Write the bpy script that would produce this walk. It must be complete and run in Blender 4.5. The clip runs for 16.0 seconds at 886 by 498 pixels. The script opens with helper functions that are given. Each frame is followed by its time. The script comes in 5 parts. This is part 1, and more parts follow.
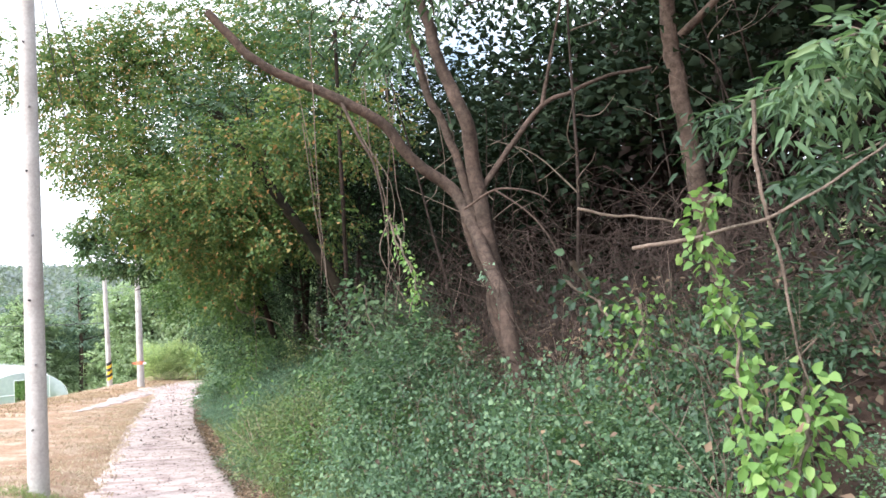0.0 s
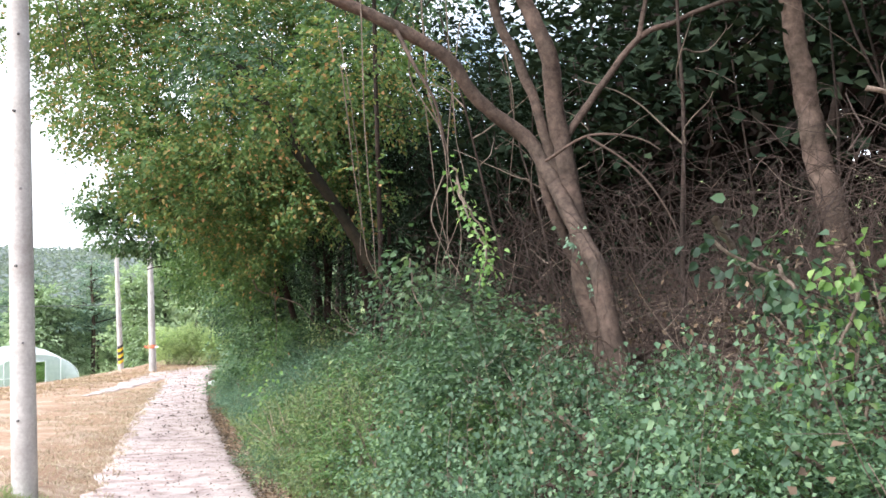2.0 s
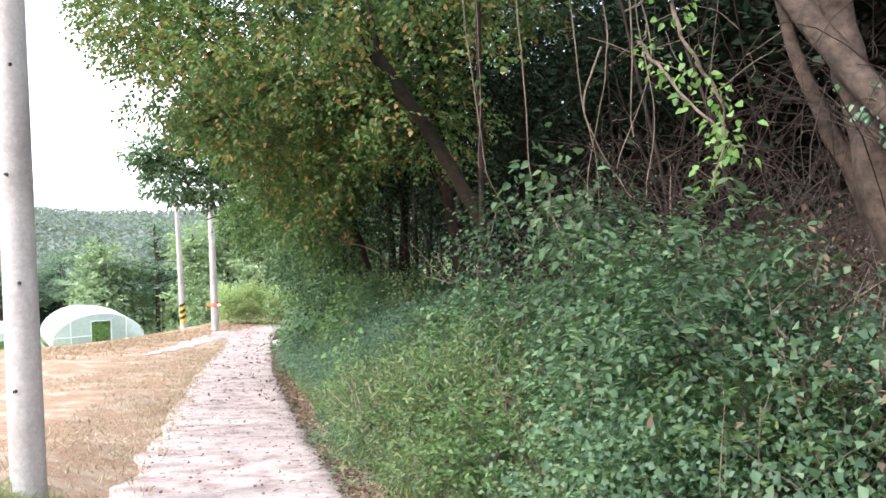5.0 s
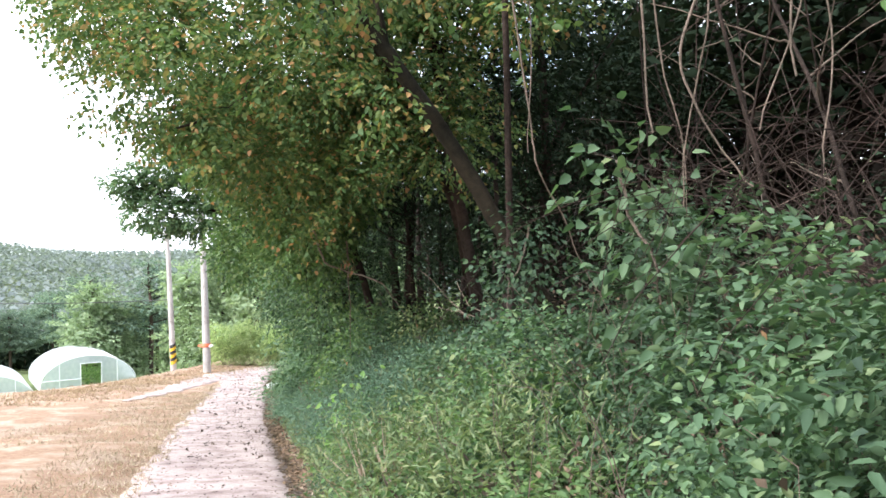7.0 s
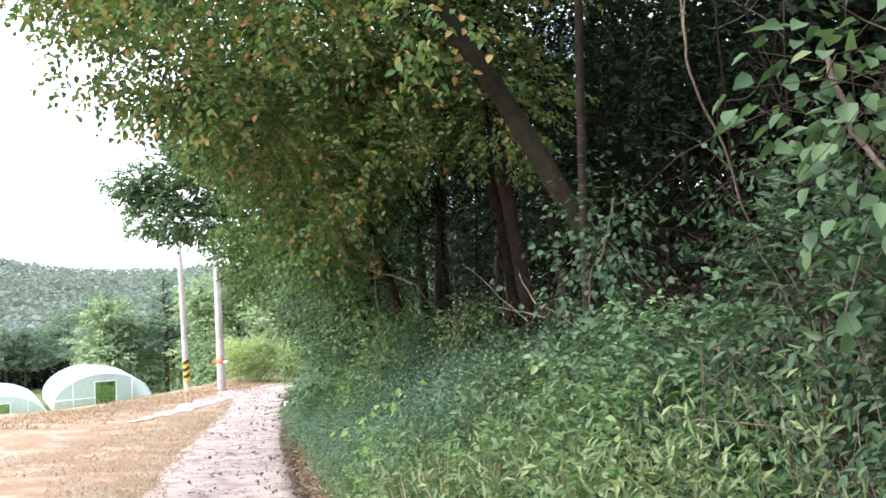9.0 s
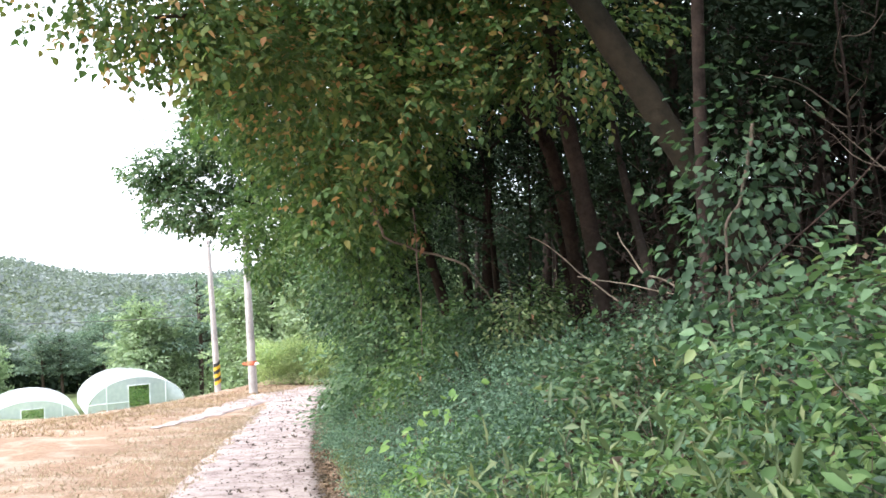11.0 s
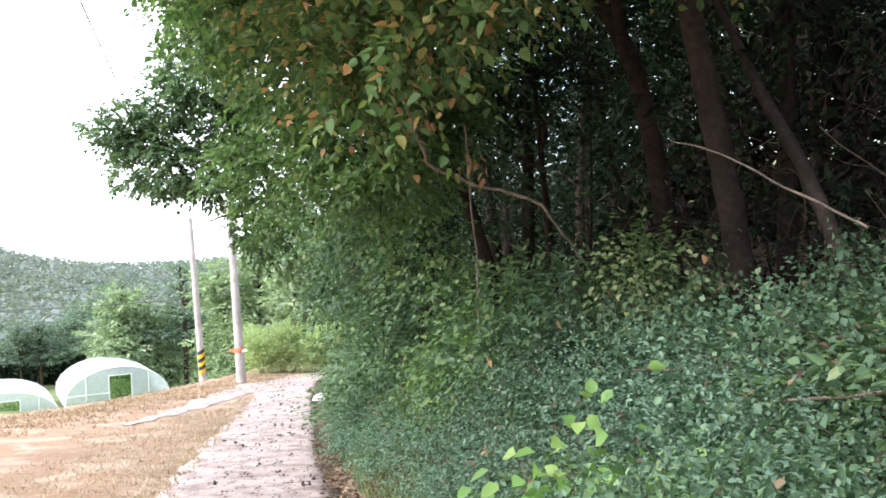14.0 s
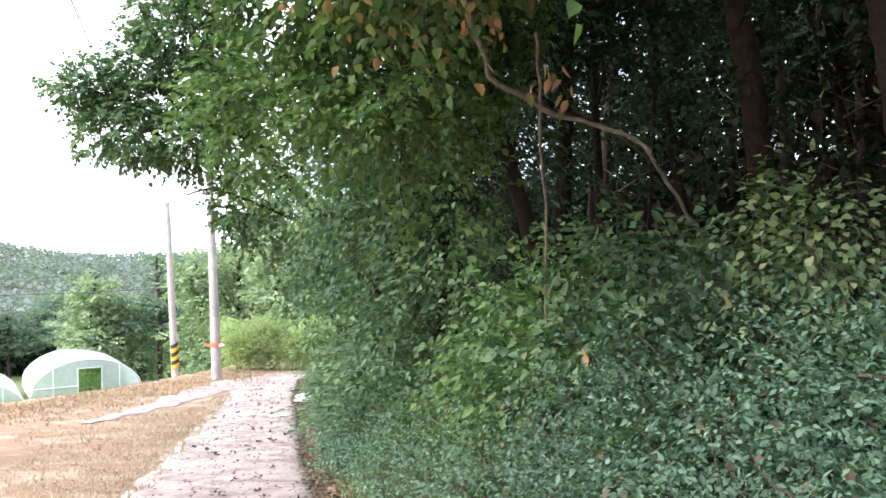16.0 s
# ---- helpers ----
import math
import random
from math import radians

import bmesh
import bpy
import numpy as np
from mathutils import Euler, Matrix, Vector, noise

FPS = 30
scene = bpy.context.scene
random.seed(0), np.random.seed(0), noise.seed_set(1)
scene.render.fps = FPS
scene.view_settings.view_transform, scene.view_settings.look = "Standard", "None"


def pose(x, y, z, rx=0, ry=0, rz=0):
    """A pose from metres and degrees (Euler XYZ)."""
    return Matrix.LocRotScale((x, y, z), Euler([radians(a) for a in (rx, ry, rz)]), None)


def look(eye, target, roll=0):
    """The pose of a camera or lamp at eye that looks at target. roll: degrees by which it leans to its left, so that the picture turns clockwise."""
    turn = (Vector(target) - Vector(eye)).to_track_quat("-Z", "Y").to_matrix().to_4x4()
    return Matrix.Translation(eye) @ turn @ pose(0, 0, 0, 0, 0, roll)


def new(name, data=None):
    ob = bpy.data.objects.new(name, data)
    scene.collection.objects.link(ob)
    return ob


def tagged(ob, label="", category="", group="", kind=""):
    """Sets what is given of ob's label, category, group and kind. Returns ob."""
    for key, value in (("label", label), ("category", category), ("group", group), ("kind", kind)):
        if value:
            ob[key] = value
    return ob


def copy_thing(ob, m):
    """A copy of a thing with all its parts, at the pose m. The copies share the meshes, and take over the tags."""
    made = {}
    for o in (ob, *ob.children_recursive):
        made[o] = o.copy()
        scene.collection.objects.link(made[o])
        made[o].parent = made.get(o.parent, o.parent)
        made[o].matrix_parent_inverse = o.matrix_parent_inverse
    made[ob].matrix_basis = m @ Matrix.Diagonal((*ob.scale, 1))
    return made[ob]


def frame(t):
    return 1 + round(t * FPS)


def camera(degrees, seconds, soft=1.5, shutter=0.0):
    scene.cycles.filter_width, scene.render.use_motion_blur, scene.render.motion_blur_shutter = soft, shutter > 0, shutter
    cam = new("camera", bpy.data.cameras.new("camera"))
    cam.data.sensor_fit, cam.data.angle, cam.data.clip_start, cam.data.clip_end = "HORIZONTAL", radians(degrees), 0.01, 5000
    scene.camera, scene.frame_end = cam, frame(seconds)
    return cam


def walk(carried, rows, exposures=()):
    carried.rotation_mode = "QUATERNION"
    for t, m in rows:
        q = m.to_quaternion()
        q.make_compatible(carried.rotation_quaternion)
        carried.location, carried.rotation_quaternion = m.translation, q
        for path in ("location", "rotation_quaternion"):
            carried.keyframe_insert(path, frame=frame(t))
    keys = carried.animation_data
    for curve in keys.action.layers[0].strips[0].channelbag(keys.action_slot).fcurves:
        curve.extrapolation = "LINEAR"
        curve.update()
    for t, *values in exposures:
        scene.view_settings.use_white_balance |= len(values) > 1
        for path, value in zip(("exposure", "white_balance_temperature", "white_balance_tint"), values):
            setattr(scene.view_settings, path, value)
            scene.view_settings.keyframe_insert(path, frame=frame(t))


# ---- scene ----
cam = camera(56.5, 16.0, 1.6)
PATH = [
    (0, (0.022, 0.023, 1.598), (0.02, 2.023, 1.612), -1.2),
    (0.5, (-0.177, 0.489, 1.538), (-0.182, 2.489, 1.56), -1.1),
    (1, (-0.321, 0.943, 1.466), (-0.324, 2.943, 1.495), -1.1),
    (1.5, (-0.447, 1.398, 1.367), (-0.498, 3.397, 1.396), -0.2),
    (2, (-0.585, 1.867, 1.324), (-0.619, 3.867, 1.315), -0.2),
    (2.5, (-0.704, 2.345, 1.25), (-0.805, 4.342, 1.243), 1.0),
    (3, (-0.866, 2.839, 1.172), (-1.001, 4.833, 1.096), 0.4),
    (3.5, (-1.014, 3.373, 1.112), (-1.184, 5.364, 1.027), -0.1),
    (4, (-1.234, 3.873, 0.998), (-1.432, 5.861, 0.907), -0.4),
    (4.2, (-1.284, 4.02, 0.961), (-1.484, 6.006, 0.845), -0.5),
    (6.3, (-1.772, 6.082, 0.631), (-1.891, 8.078, 0.567), -0.4),
    (6.5, (-1.8, 6.276, 0.605), (-1.917, 8.272, 0.548), -0.4),
    (6.7, (-1.841, 6.447, 0.582), (-1.963, 8.443, 0.564), -1.3),
    (7, (-1.924, 6.753, 0.565), (-2.096, 8.746, 0.561), -0.8),
    (7.5, (-2.069, 7.279, 0.511), (-2.228, 9.272, 0.521), -1.4),
    (8, (-2.237, 7.854, 0.434), (-2.443, 9.843, 0.455), -1.4),
    (8.5, (-2.385, 8.278, 0.379), (-2.631, 10.263, 0.415), -2.4),
    (9, (-2.498, 8.824, 0.288), (-2.709, 10.813, 0.317), -1.7),
    (9.2, (-2.545, 8.966, 0.263), (-2.765, 10.954, 0.281), -1.6),
    (11.3, (-3.064, 11.059, -0.087), (-3.36, 13.036, -0.049), -2.4),
    (11.5, (-3.128, 11.235, -0.129), (-3.423, 13.213, -0.094), -2.3),
    (12, (-3.332, 11.705, -0.181), (-3.643, 13.681, -0.152), -3.7),
    (12.5, (-3.527, 12.192, -0.22), (-3.866, 14.163, -0.196), -3.7),
    (13, (-3.744, 12.634, -0.282), (-4.075, 14.606, -0.263), -3.7),
    (13.5, (-3.923, 13.126, -0.342), (-4.234, 15.101, -0.33), -3.8),
    (14, (-4.121, 13.547, -0.405), (-4.381, 15.53, -0.402), -2.9),
    (14.5, (-4.315, 14.02, -0.473), (-4.533, 16.008, -0.487), -2.8),
    (15, (-4.524, 14.517, -0.565), (-4.748, 16.504, -0.567), -2.0),
    (15.5, (-4.684, 15.021, -0.656), (-4.899, 17.01, -0.66), -1.6),
    (16, (-4.885, 15.524, -0.714), (-5.1, 17.512, -0.706), -1.1),
]
walk(cam, [(t, look(eye, target, roll)) for t, eye, target, roll in PATH], [(0, 1.12, 6050, 10), (16, 1.12, 6050, 10)])
# world and sun
world = bpy.data.worlds.new("sky")
scene.world = world
world.use_nodes = True
wn, wl = world.node_tree.nodes, world.node_tree.links
wn.clear()
SUN_EL, SUN_AZ = radians(40), radians(232)     # azimuth clockwise from +y
sky = wn.new("ShaderNodeTexSky")
sky.sky_type, sky.sun_disc, sky.sun_elevation, sky.sun_rotation = "NISHITA", False, SUN_EL, SUN_AZ
sky.air_density, sky.dust_density = 1.0, 3.0
bg_sky, bg_cloud, mix_bg, out_w = (wn.new(n) for n in ("ShaderNodeBackground", "ShaderNodeBackground", "ShaderNodeMixShader", "ShaderNodeOutputWorld"))
bg_sky.inputs[1].default_value = 0.13
bg_cloud.inputs[0].default_value, bg_cloud.inputs[1].default_value = (0.95, 0.97, 1.0, 1), 1.5
coord, cloud, cramp = wn.new("ShaderNodeTexCoord"), wn.new("ShaderNodeTexNoise"), wn.new("ShaderNodeValToRGB")
cloud.inputs["Scale"].default_value, cloud.inputs["Detail"].default_value = 2.2, 6
cramp.color_ramp.elements[0].position, cramp.color_ramp.elements[1].position = 0.33, 0.5
wl.new(coord.outputs["Generated"], cloud.inputs["Vector"])
wl.new(cloud.outputs["Fac"], cramp.inputs[0])
wl.new(sky.outputs[0], bg_sky.inputs[0])
wl.new(cramp.outputs[0], mix_bg.inputs[0])
wl.new(bg_sky.outputs[0], mix_bg.inputs[1])
wl.new(bg_cloud.outputs[0], mix_bg.inputs[2])
wl.new(mix_bg.outputs[0], out_w.inputs[0])
sun = new("sun", bpy.data.lights.new("sun", "SUN"))
sun.data.energy, sun.data.angle, sun.data.color = 2.6, radians(12), (1.0, 0.95, 0.88)
sun.matrix_world = look((0, 0, 0), (-math.sin(SUN_AZ) * math.cos(SUN_EL), -math.cos(SUN_AZ) * math.cos(SUN_EL), -math.sin(SUN_EL)))

rng = np.random.default_rng(7)


# ---------------------------------------------------------------- materials
def material(name, rough=0.8, metal=0.0, spec=0.5):
    m = bpy.data.materials.new(name)
    m.use_nodes = True
    b = m.node_tree.nodes["Principled BSDF"]
    b.inputs["Roughness"].default_value, b.inputs["Metallic"].default_value = rough, metal
    b.inputs["Specular IOR Level"].default_value = spec
    return m, m.node_tree.nodes, m.node_tree.links, b


def ramp(nodes, stops):
    r = nodes.new("ShaderNodeValToRGB")
    el = r.color_ramp.elements
    el[0].position, el[0].color = stops[0][0], (*stops[0][1], 1)
    el[1].position, el[1].color = stops[-1][0], (*stops[-1][1], 1)
    for p, c in stops[1:-1]:
        e = el.new(p)
        e.color = (*c, 1)
    return r


def noise_tex(nodes, links, scale, detail=5, kind="Object", rough=0.55):
    tc, n = nodes.new("ShaderNodeTexCoord"), nodes.new("ShaderNodeTexNoise")
    n.inputs["Scale"].default_value, n.inputs["Detail"].default_value, n.inputs["Roughness"].default_value = scale, detail, rough
    links.new(tc.outputs[kind], n.inputs["Vector"])
    return n


def mixed(nodes, links, fac, a, b, how="MIX"):
    m = nodes.new("ShaderNodeMix")
    m.data_type, m.blend_type = "RGBA", how
    for sock, v in ((m.inputs[0], fac), (m.inputs[6], a), (m.inputs[7], b)):
        if hasattr(v, "links"):
            links.new(v, sock)
        else:
            sock.default_value = v if isinstance(v, (int, float)) else (*v, 1)
    return m.outputs[2]


def bump(nodes, links, bsdf, height, strength=0.4, distance=0.02):
    b = nodes.new("ShaderNodeBump")
    b.inputs["Strength"].default_value, b.inputs["Distance"].default_value = strength, distance
    links.new(height, b.inputs["Height"])
    links.new(b.outputs[0], bsdf.inputs["Normal"])


def leaf_material(name, stops, rough=0.5, through_=0.3, spec=0.28):
    """Leaf: each leaf takes its own colour from the stops; light passes partly through."""
    m, n, l, b = material(name, rough, spec=spec)
    geo, info = n.new("ShaderNodeNewGeometry"), n.new("ShaderNodeObjectInfo")
    r = ramp(n, stops)
    l.new(geo.outputs["Random Per Island"], r.inputs[0])
    hsv = n.new("ShaderNodeHueSaturation")
    mr = n.new("ShaderNodeMapRange")
    mr.inputs[3].default_value, mr.inputs[4].default_value = 0.82, 1.22
    hsv.inputs["Saturation"].default_value = 0.8
    l.new(info.outputs["Random"], mr.inputs[0])
    l.new(mr.outputs[0], hsv.inputs["Value"])
    patch = noise_tex(n, l, 0.9, 3)
    pr = ramp(n, [(0.3, (0.72, 0.75, 0.72)), (0.7, (1.2, 1.18, 1.1))])
    l.new(patch.outputs["Fac"], pr.inputs[0])
    l.new(mixed(n, l, 1.0, r.outputs[0], pr.outputs[0], "MULTIPLY"), hsv.inputs["Color"])
    l.new(hsv.outputs[0], b.inputs["Base Color"])
    tr, mx = n.new("ShaderNodeBsdfTranslucent"), n.new("ShaderNodeMixShader")
    l.new(mixed(n, l, 1.0, hsv.outputs[0], (1.15, 1.3, 0.8), "MULTIPLY"), tr.inputs[0])
    mx.inputs[0].default_value = through_
    l.new(b.outputs[0], mx.inputs[1])
    l.new(tr.outputs[0], mx.inputs[2])
    l.new(mx.outputs[0], n["Material Output"].inputs[0])
    return m


# M_GLOOM: the wood's inner darkness painted into a brown leaf colour
M_GLOOM = leaf_material("leaf_painted_gloom", [(0, (0.045, 0.03, 0.027)), (0.7, (0.036, 0.027, 0.024)), (1, (0.03, 0.034, 0.022))], 0.95, 0.02, 0.03)
M_LEAF = leaf_material("leaf_green", [(0, (0.05, 0.115, 0.045)), (0.5, (0.095, 0.19, 0.08)), (0.9, (0.15, 0.25, 0.1)), (1, (0.21, 0.27, 0.09))])
M_DARK = leaf_material("leaf_dark", [(0, (0.028, 0.065, 0.034)), (0.6, (0.052, 0.11, 0.055)), (1, (0.085, 0.155, 0.065))])
# M_SHADE: leaf green darkened below its own tone to paint in the wood's shade
M_SHADE = leaf_material("leaf_painted_shade", [(0, (0.013, 0.027, 0.015)), (0.6, (0.024, 0.043, 0.024)), (1, (0.04, 0.062, 0.031))], 0.9, 0.08, 0.06)
M_BLUE = leaf_material("leaf_bluish", [(0, (0.065, 0.135, 0.09)), (0.6, (0.12, 0.23, 0.155)), (1, (0.19, 0.31, 0.2))], 0.6)
M_BRIGHT = leaf_material("leaf_bright", [(0, (0.085, 0.2, 0.03)), (0.6, (0.15, 0.3, 0.045)), (1, (0.25, 0.38, 0.07))], 0.4, 0.4)
M_GREEN = leaf_material("leaf_fresh_green", [(0, (0.06, 0.135, 0.035)), (0.6, (0.11, 0.215, 0.055)), (1, (0.21, 0.3, 0.085))], 0.5, 0.45)
M_CREEP = leaf_material("creeper_green", [(0, (0.05, 0.115, 0.06)), (0.6, (0.09, 0.18, 0.09)), (1, (0.16, 0.26, 0.12))], 0.5)
M_WEED = leaf_material("weed_green", [(0, (0.09, 0.15, 0.06)), (0.6, (0.17, 0.24, 0.09)), (1, (0.28, 0.31, 0.12))])
M_THICKET = leaf_material("leaf_yellow_green", [(0, (0.24, 0.33, 0.13)), (0.6, (0.36, 0.45, 0.19)), (1, (0.48, 0.52, 0.26))], 0.7, 0.45, 0.1)
M_LONG = leaf_material("leaf_long_green", [(0, (0.035, 0.085, 0.035)), (0.6, (0.07, 0.145, 0.06)), (1, (0.12, 0.2, 0.085))], 0.55)
M_TURN = leaf_material("leaf_turning", [(0, (0.05, 0.11, 0.03)), (0.5, (0.09, 0.17, 0.037)), (0.82, (0.165, 0.21, 0.042)), (0.93, (0.3, 0.21, 0.045)), (1, (0.42, 0.17, 0.04))], 0.55, 0.36, 0.15)
M_RUST = leaf_material("leaf_rust", [(0, (0.14, 0.16, 0.03)), (0.5, (0.34, 0.17, 0.05)), (1, (0.42, 0.13, 0.06))], 0.6, 0.3)
# M_FAR and M_PINE are lightened: haze over the field painted into the leaves
M_FAR = leaf_material("foliage_far_hazed", [(0, (0.23, 0.31, 0.19)), (0.5, (0.28, 0.37, 0.22)), (1, (0.34, 0.42, 0.25))], 0.95, 0.35, 0.05)
M_PINE = leaf_material("pine_needles_hazed", [(0, (0.1, 0.165, 0.14)), (0.5, (0.15, 0.225, 0.175)), (1, (0.24, 0.32, 0.22))], 0.95, 0.25, 0.05)
# M_HILL: distance haze painted in as a pale blue-grey leaf colour
M_HILL = leaf_material("hill_foliage_hazed", [(0, (0.215, 0.25, 0.285)), (0.5, (0.245, 0.285, 0.305)), (1, (0.29, 0.325, 0.32))], 0.95, 0.3, 0.03)
M_DEAD = leaf_material("dead_leaf", [(0, (0.07, 0.045, 0.03)), (0.6, (0.16, 0.1, 0.06)), (1, (0.28, 0.17, 0.09))], 0.8, 0.15)
M_WEEDS = leaf_material("dry_weed", [(0, (0.26, 0.15, 0.09)), (0.6, (0.42, 0.27, 0.17)), (1, (0.58, 0.42, 0.28))], 0.8, 0.25)
M_DRY = leaf_material("dry_grass", [(0, (0.3, 0.195, 0.14)), (0.6, (0.5, 0.365, 0.275)), (1, (0.68, 0.55, 0.45))], 0.8, 0.25)


def bark_material(name, dark, light, scale=14):
    m, n, l, b = material(name, 0.9, spec=0.2)
    t = noise_tex(n, l, scale, 8, rough=0.7)
    t2 = noise_tex(n, l, scale * 0.15, 3)
    r = ramp(n, [(0.3, dark), (0.7, light)])
    l.new(t.outputs["Fac"], r.inputs[0])
    r2 = ramp(n, [(0.35, (0.6, 0.62, 0.58)), (0.65, (1.15, 1.1, 1.05))])
    l.new(t2.outputs["Fac"], r2.inputs[0])
    l.new(mixed(n, l, 1.0, r.outputs[0], r2.outputs[0], "MULTIPLY"), b.inputs["Base Color"])
    bump(n, l, b, t.outputs["Fac"], 0.9, 0.03)
    return m


M_BARK = bark_material("bark_brown", (0.04, 0.028, 0.024), (0.14, 0.102, 0.086))
# M_BARKD: darker bark; on trunks inside the wood it carries painted shade
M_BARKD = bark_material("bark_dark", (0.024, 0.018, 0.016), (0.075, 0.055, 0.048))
M_TWIG = bark_material("twig_grey_brown", (0.13, 0.1, 0.085), (0.3, 0.24, 0.2), 30)
M_BRAMBLE = bark_material("bramble_stem", (0.038, 0.027, 0.024), (0.125, 0.09, 0.08), 20)
M_PALE = bark_material("bare_wood_pale", (0.17, 0.135, 0.11), (0.34, 0.28, 0.23), 25)


def ground_material():
    """Earth: litter under the trees, dry grass and pale sand on the field, green far off."""
    m, n, l, b = material("earth", 0.95, spec=0.1)
    vc = n.new("ShaderNodeVertexColor")
    vc.layer_name = "cover"
    sep = n.new("ShaderNodeSeparateColor")
    l.new(vc.outputs[0], sep.inputs[0])
    fine, mid, big = noise_tex(n, l, 9, 8, rough=0.7), noise_tex(n, l, 1.1, 6), noise_tex(n, l, 0.16, 4)
    sand = ramp(n, [(0.3, (0.36, 0.26, 0.2)), (0.7, (0.54, 0.43, 0.35))])
    l.new(fine.outputs["Fac"], sand.inputs[0])
    dry = ramp(n, [(0.25, (0.24, 0.15, 0.105)), (0.75, (0.44, 0.31, 0.225))])
    l.new(fine.outputs["Fac"], dry.inputs[0])
    f1 = ramp(n, [(0.47, (0, 0, 0)), (0.6, (1, 1, 1))])
    l.new(mid.outputs["Fac"], f1.inputs[0])
    field = mixed(n, l, f1.outputs[0], dry.outputs[0], sand.outputs[0])
    litter = ramp(n, [(0.3, (0.03, 0.021, 0.018)), (0.7, (0.09, 0.06, 0.048))])
    l.new(fine.outputs["Fac"], litter.inputs[0])
    green = ramp(n, [(0.3, (0.1, 0.14, 0.06)), (0.7, (0.22, 0.26, 0.12))])
    l.new(mid.outputs["Fac"], green.inputs[0])
    c = mixed(n, l, sep.outputs[0], field, litter.outputs[0])
    c = mixed(n, l, sep.outputs[1], c, green.outputs[0])
    r3 = ramp(n, [(0.35, (0.85, 0.83, 0.8)), (0.65, (1.1, 1.08, 1.05))])
    l.new(big.outputs["Fac"], r3.inputs[0])
    l.new(mixed(n, l, 1.0, c, r3.outputs[0], "MULTIPLY"), b.inputs["Base Color"])
    bump(n, l, b, fine.outputs["Fac"], 0.7, 0.05)
    return m


def concrete_material(name, dark, light, stain):
    m, n, l, b = material(name, 0.85, spec=0.3)
    fine, mid, big = noise_tex(n, l, 28, 8, rough=0.7), noise_tex(n, l, 2.6, 7, rough=0.65), noise_tex(n, l, 0.5, 4)
    r = ramp(n, [(0.3, dark), (0.68, light)])
    l.new(fine.outputs["Fac"], r.inputs[0])
    r2 = ramp(n, [(0.36, stain), (0.56, (1, 1, 1))])
    l.new(mid.outputs["Fac"], r2.inputs[0])
    r3 = ramp(n, [(0.35, (0.84, 0.82, 0.82)), (0.65, (1.08, 1.07, 1.06))])
    l.new(big.outputs["Fac"], r3.inputs[0])
    c = mixed(n, l, 1.0, r.outputs[0], r2.outputs[0], "MULTIPLY")
    l.new(mixed(n, l, 1.0, c, r3.outputs[0], "MULTIPLY"), b.inputs["Base Color"])
    bump(n, l, b, mixed(n, l, 0.5, fine.outputs["Fac"], mid.outputs["Fac"]), 0.5, 0.02)
    return m


M_LITTER = leaf_material("fallen_leaf", [(0, (0.05, 0.035, 0.03)), (0.6, (0.11, 0.07, 0.055)), (1, (0.2, 0.13, 0.09))], 0.8, 0.05)
M_EARTH = ground_material()
M_ROAD = concrete_material("worn_concrete", (0.36, 0.28, 0.265), (0.6, 0.51, 0.49), (0.55, 0.5, 0.49))
M_POLE = concrete_material("pole_concrete", (0.42, 0.4, 0.39), (0.58, 0.56, 0.55), (0.8, 0.78, 0.77))


def plain(name, col, rough=0.6, metal=0.0, vary=0.15, scale=12):
    m, n, l, b = material(name, rough, metal)
    t = noise_tex(n, l, scale, 5)
    r = ramp(n, [(0.3, tuple(c * (1 - vary) for c in col)), (0.7, tuple(min(1, c * (1 + vary)) for c in col))])
    l.new(t.outputs["Fac"], r.inputs[0])
    l.new(r.outputs[0], b.inputs["Base Color"])
    bump(n, l, b, t.outputs["Fac"], 0.2, 0.01)
    return m


M_YELLOW, M_BLACK, M_ORANGE = plain("paint_yellow", (0.65, 0.42, 0.03)), plain("paint_black", (0.03, 0.03, 0.03)), plain("tape_orange", (0.75, 0.2, 0.1))
M_STEEL, M_CABLE = plain("galvanised_steel", (0.45, 0.46, 0.47), 0.4, 0.8), plain("cable_black", (0.03, 0.03, 0.035), 0.5)
M_CERAMIC = plain("ceramic_white", (0.7, 0.7, 0.68), 0.25)
M_SACK = plain("sack_white", (0.72, 0.73, 0.75), 0.6, 0, 0.12, 25)


def film_material():
    """Greenhouse film: milky polythene, creased, part of the light passes."""
    m, n, l, b = material("polythene_film", 0.35)
    t = noise_tex(n, l, 3.0, 5)
    r = ramp(n, [(0.3, (0.72, 0.78, 0.83)), (0.7, (0.88, 0.92, 0.95))])
    l.new(t.outputs["Fac"], r.inputs[0])
    l.new(r.outputs[0], b.inputs["Base Color"])
    bump(n, l, b, t.outputs["Fac"], 0.5, 0.08)
    tl, tp, m1, m2 = n.new("ShaderNodeBsdfTranslucent"), n.new("ShaderNodeBsdfTransparent"), n.new("ShaderNodeMixShader"), n.new("ShaderNodeMixShader")
    l.new(r.outputs[0], tl.inputs[0])
    m1.inputs[0].default_value, m2.inputs[0].default_value = 0.45, 0.42
    l.new(b.outputs[0], m1.inputs[1])
    l.new(tl.outputs[0], m1.inputs[2])
    l.new(m1.outputs[0], m2.inputs[1])
    l.new(tp.outputs[0], m2.inputs[2])
    l.new(m2.outputs[0], n["Material Output"].inputs[0])
    return m


M_FILM = film_material()


# ---------------------------------------------------------------- the lie of the land
def interp(v, table):
    return np.interp(v, [p[0] for p in table], [p[1] for p in table])


def smooth_interp(v, table, w=2.0):
    return sum(interp(np.asarray(v, float) + k * w, table) for k in (-1, -0.5, 0, 0.5, 1)) / 5


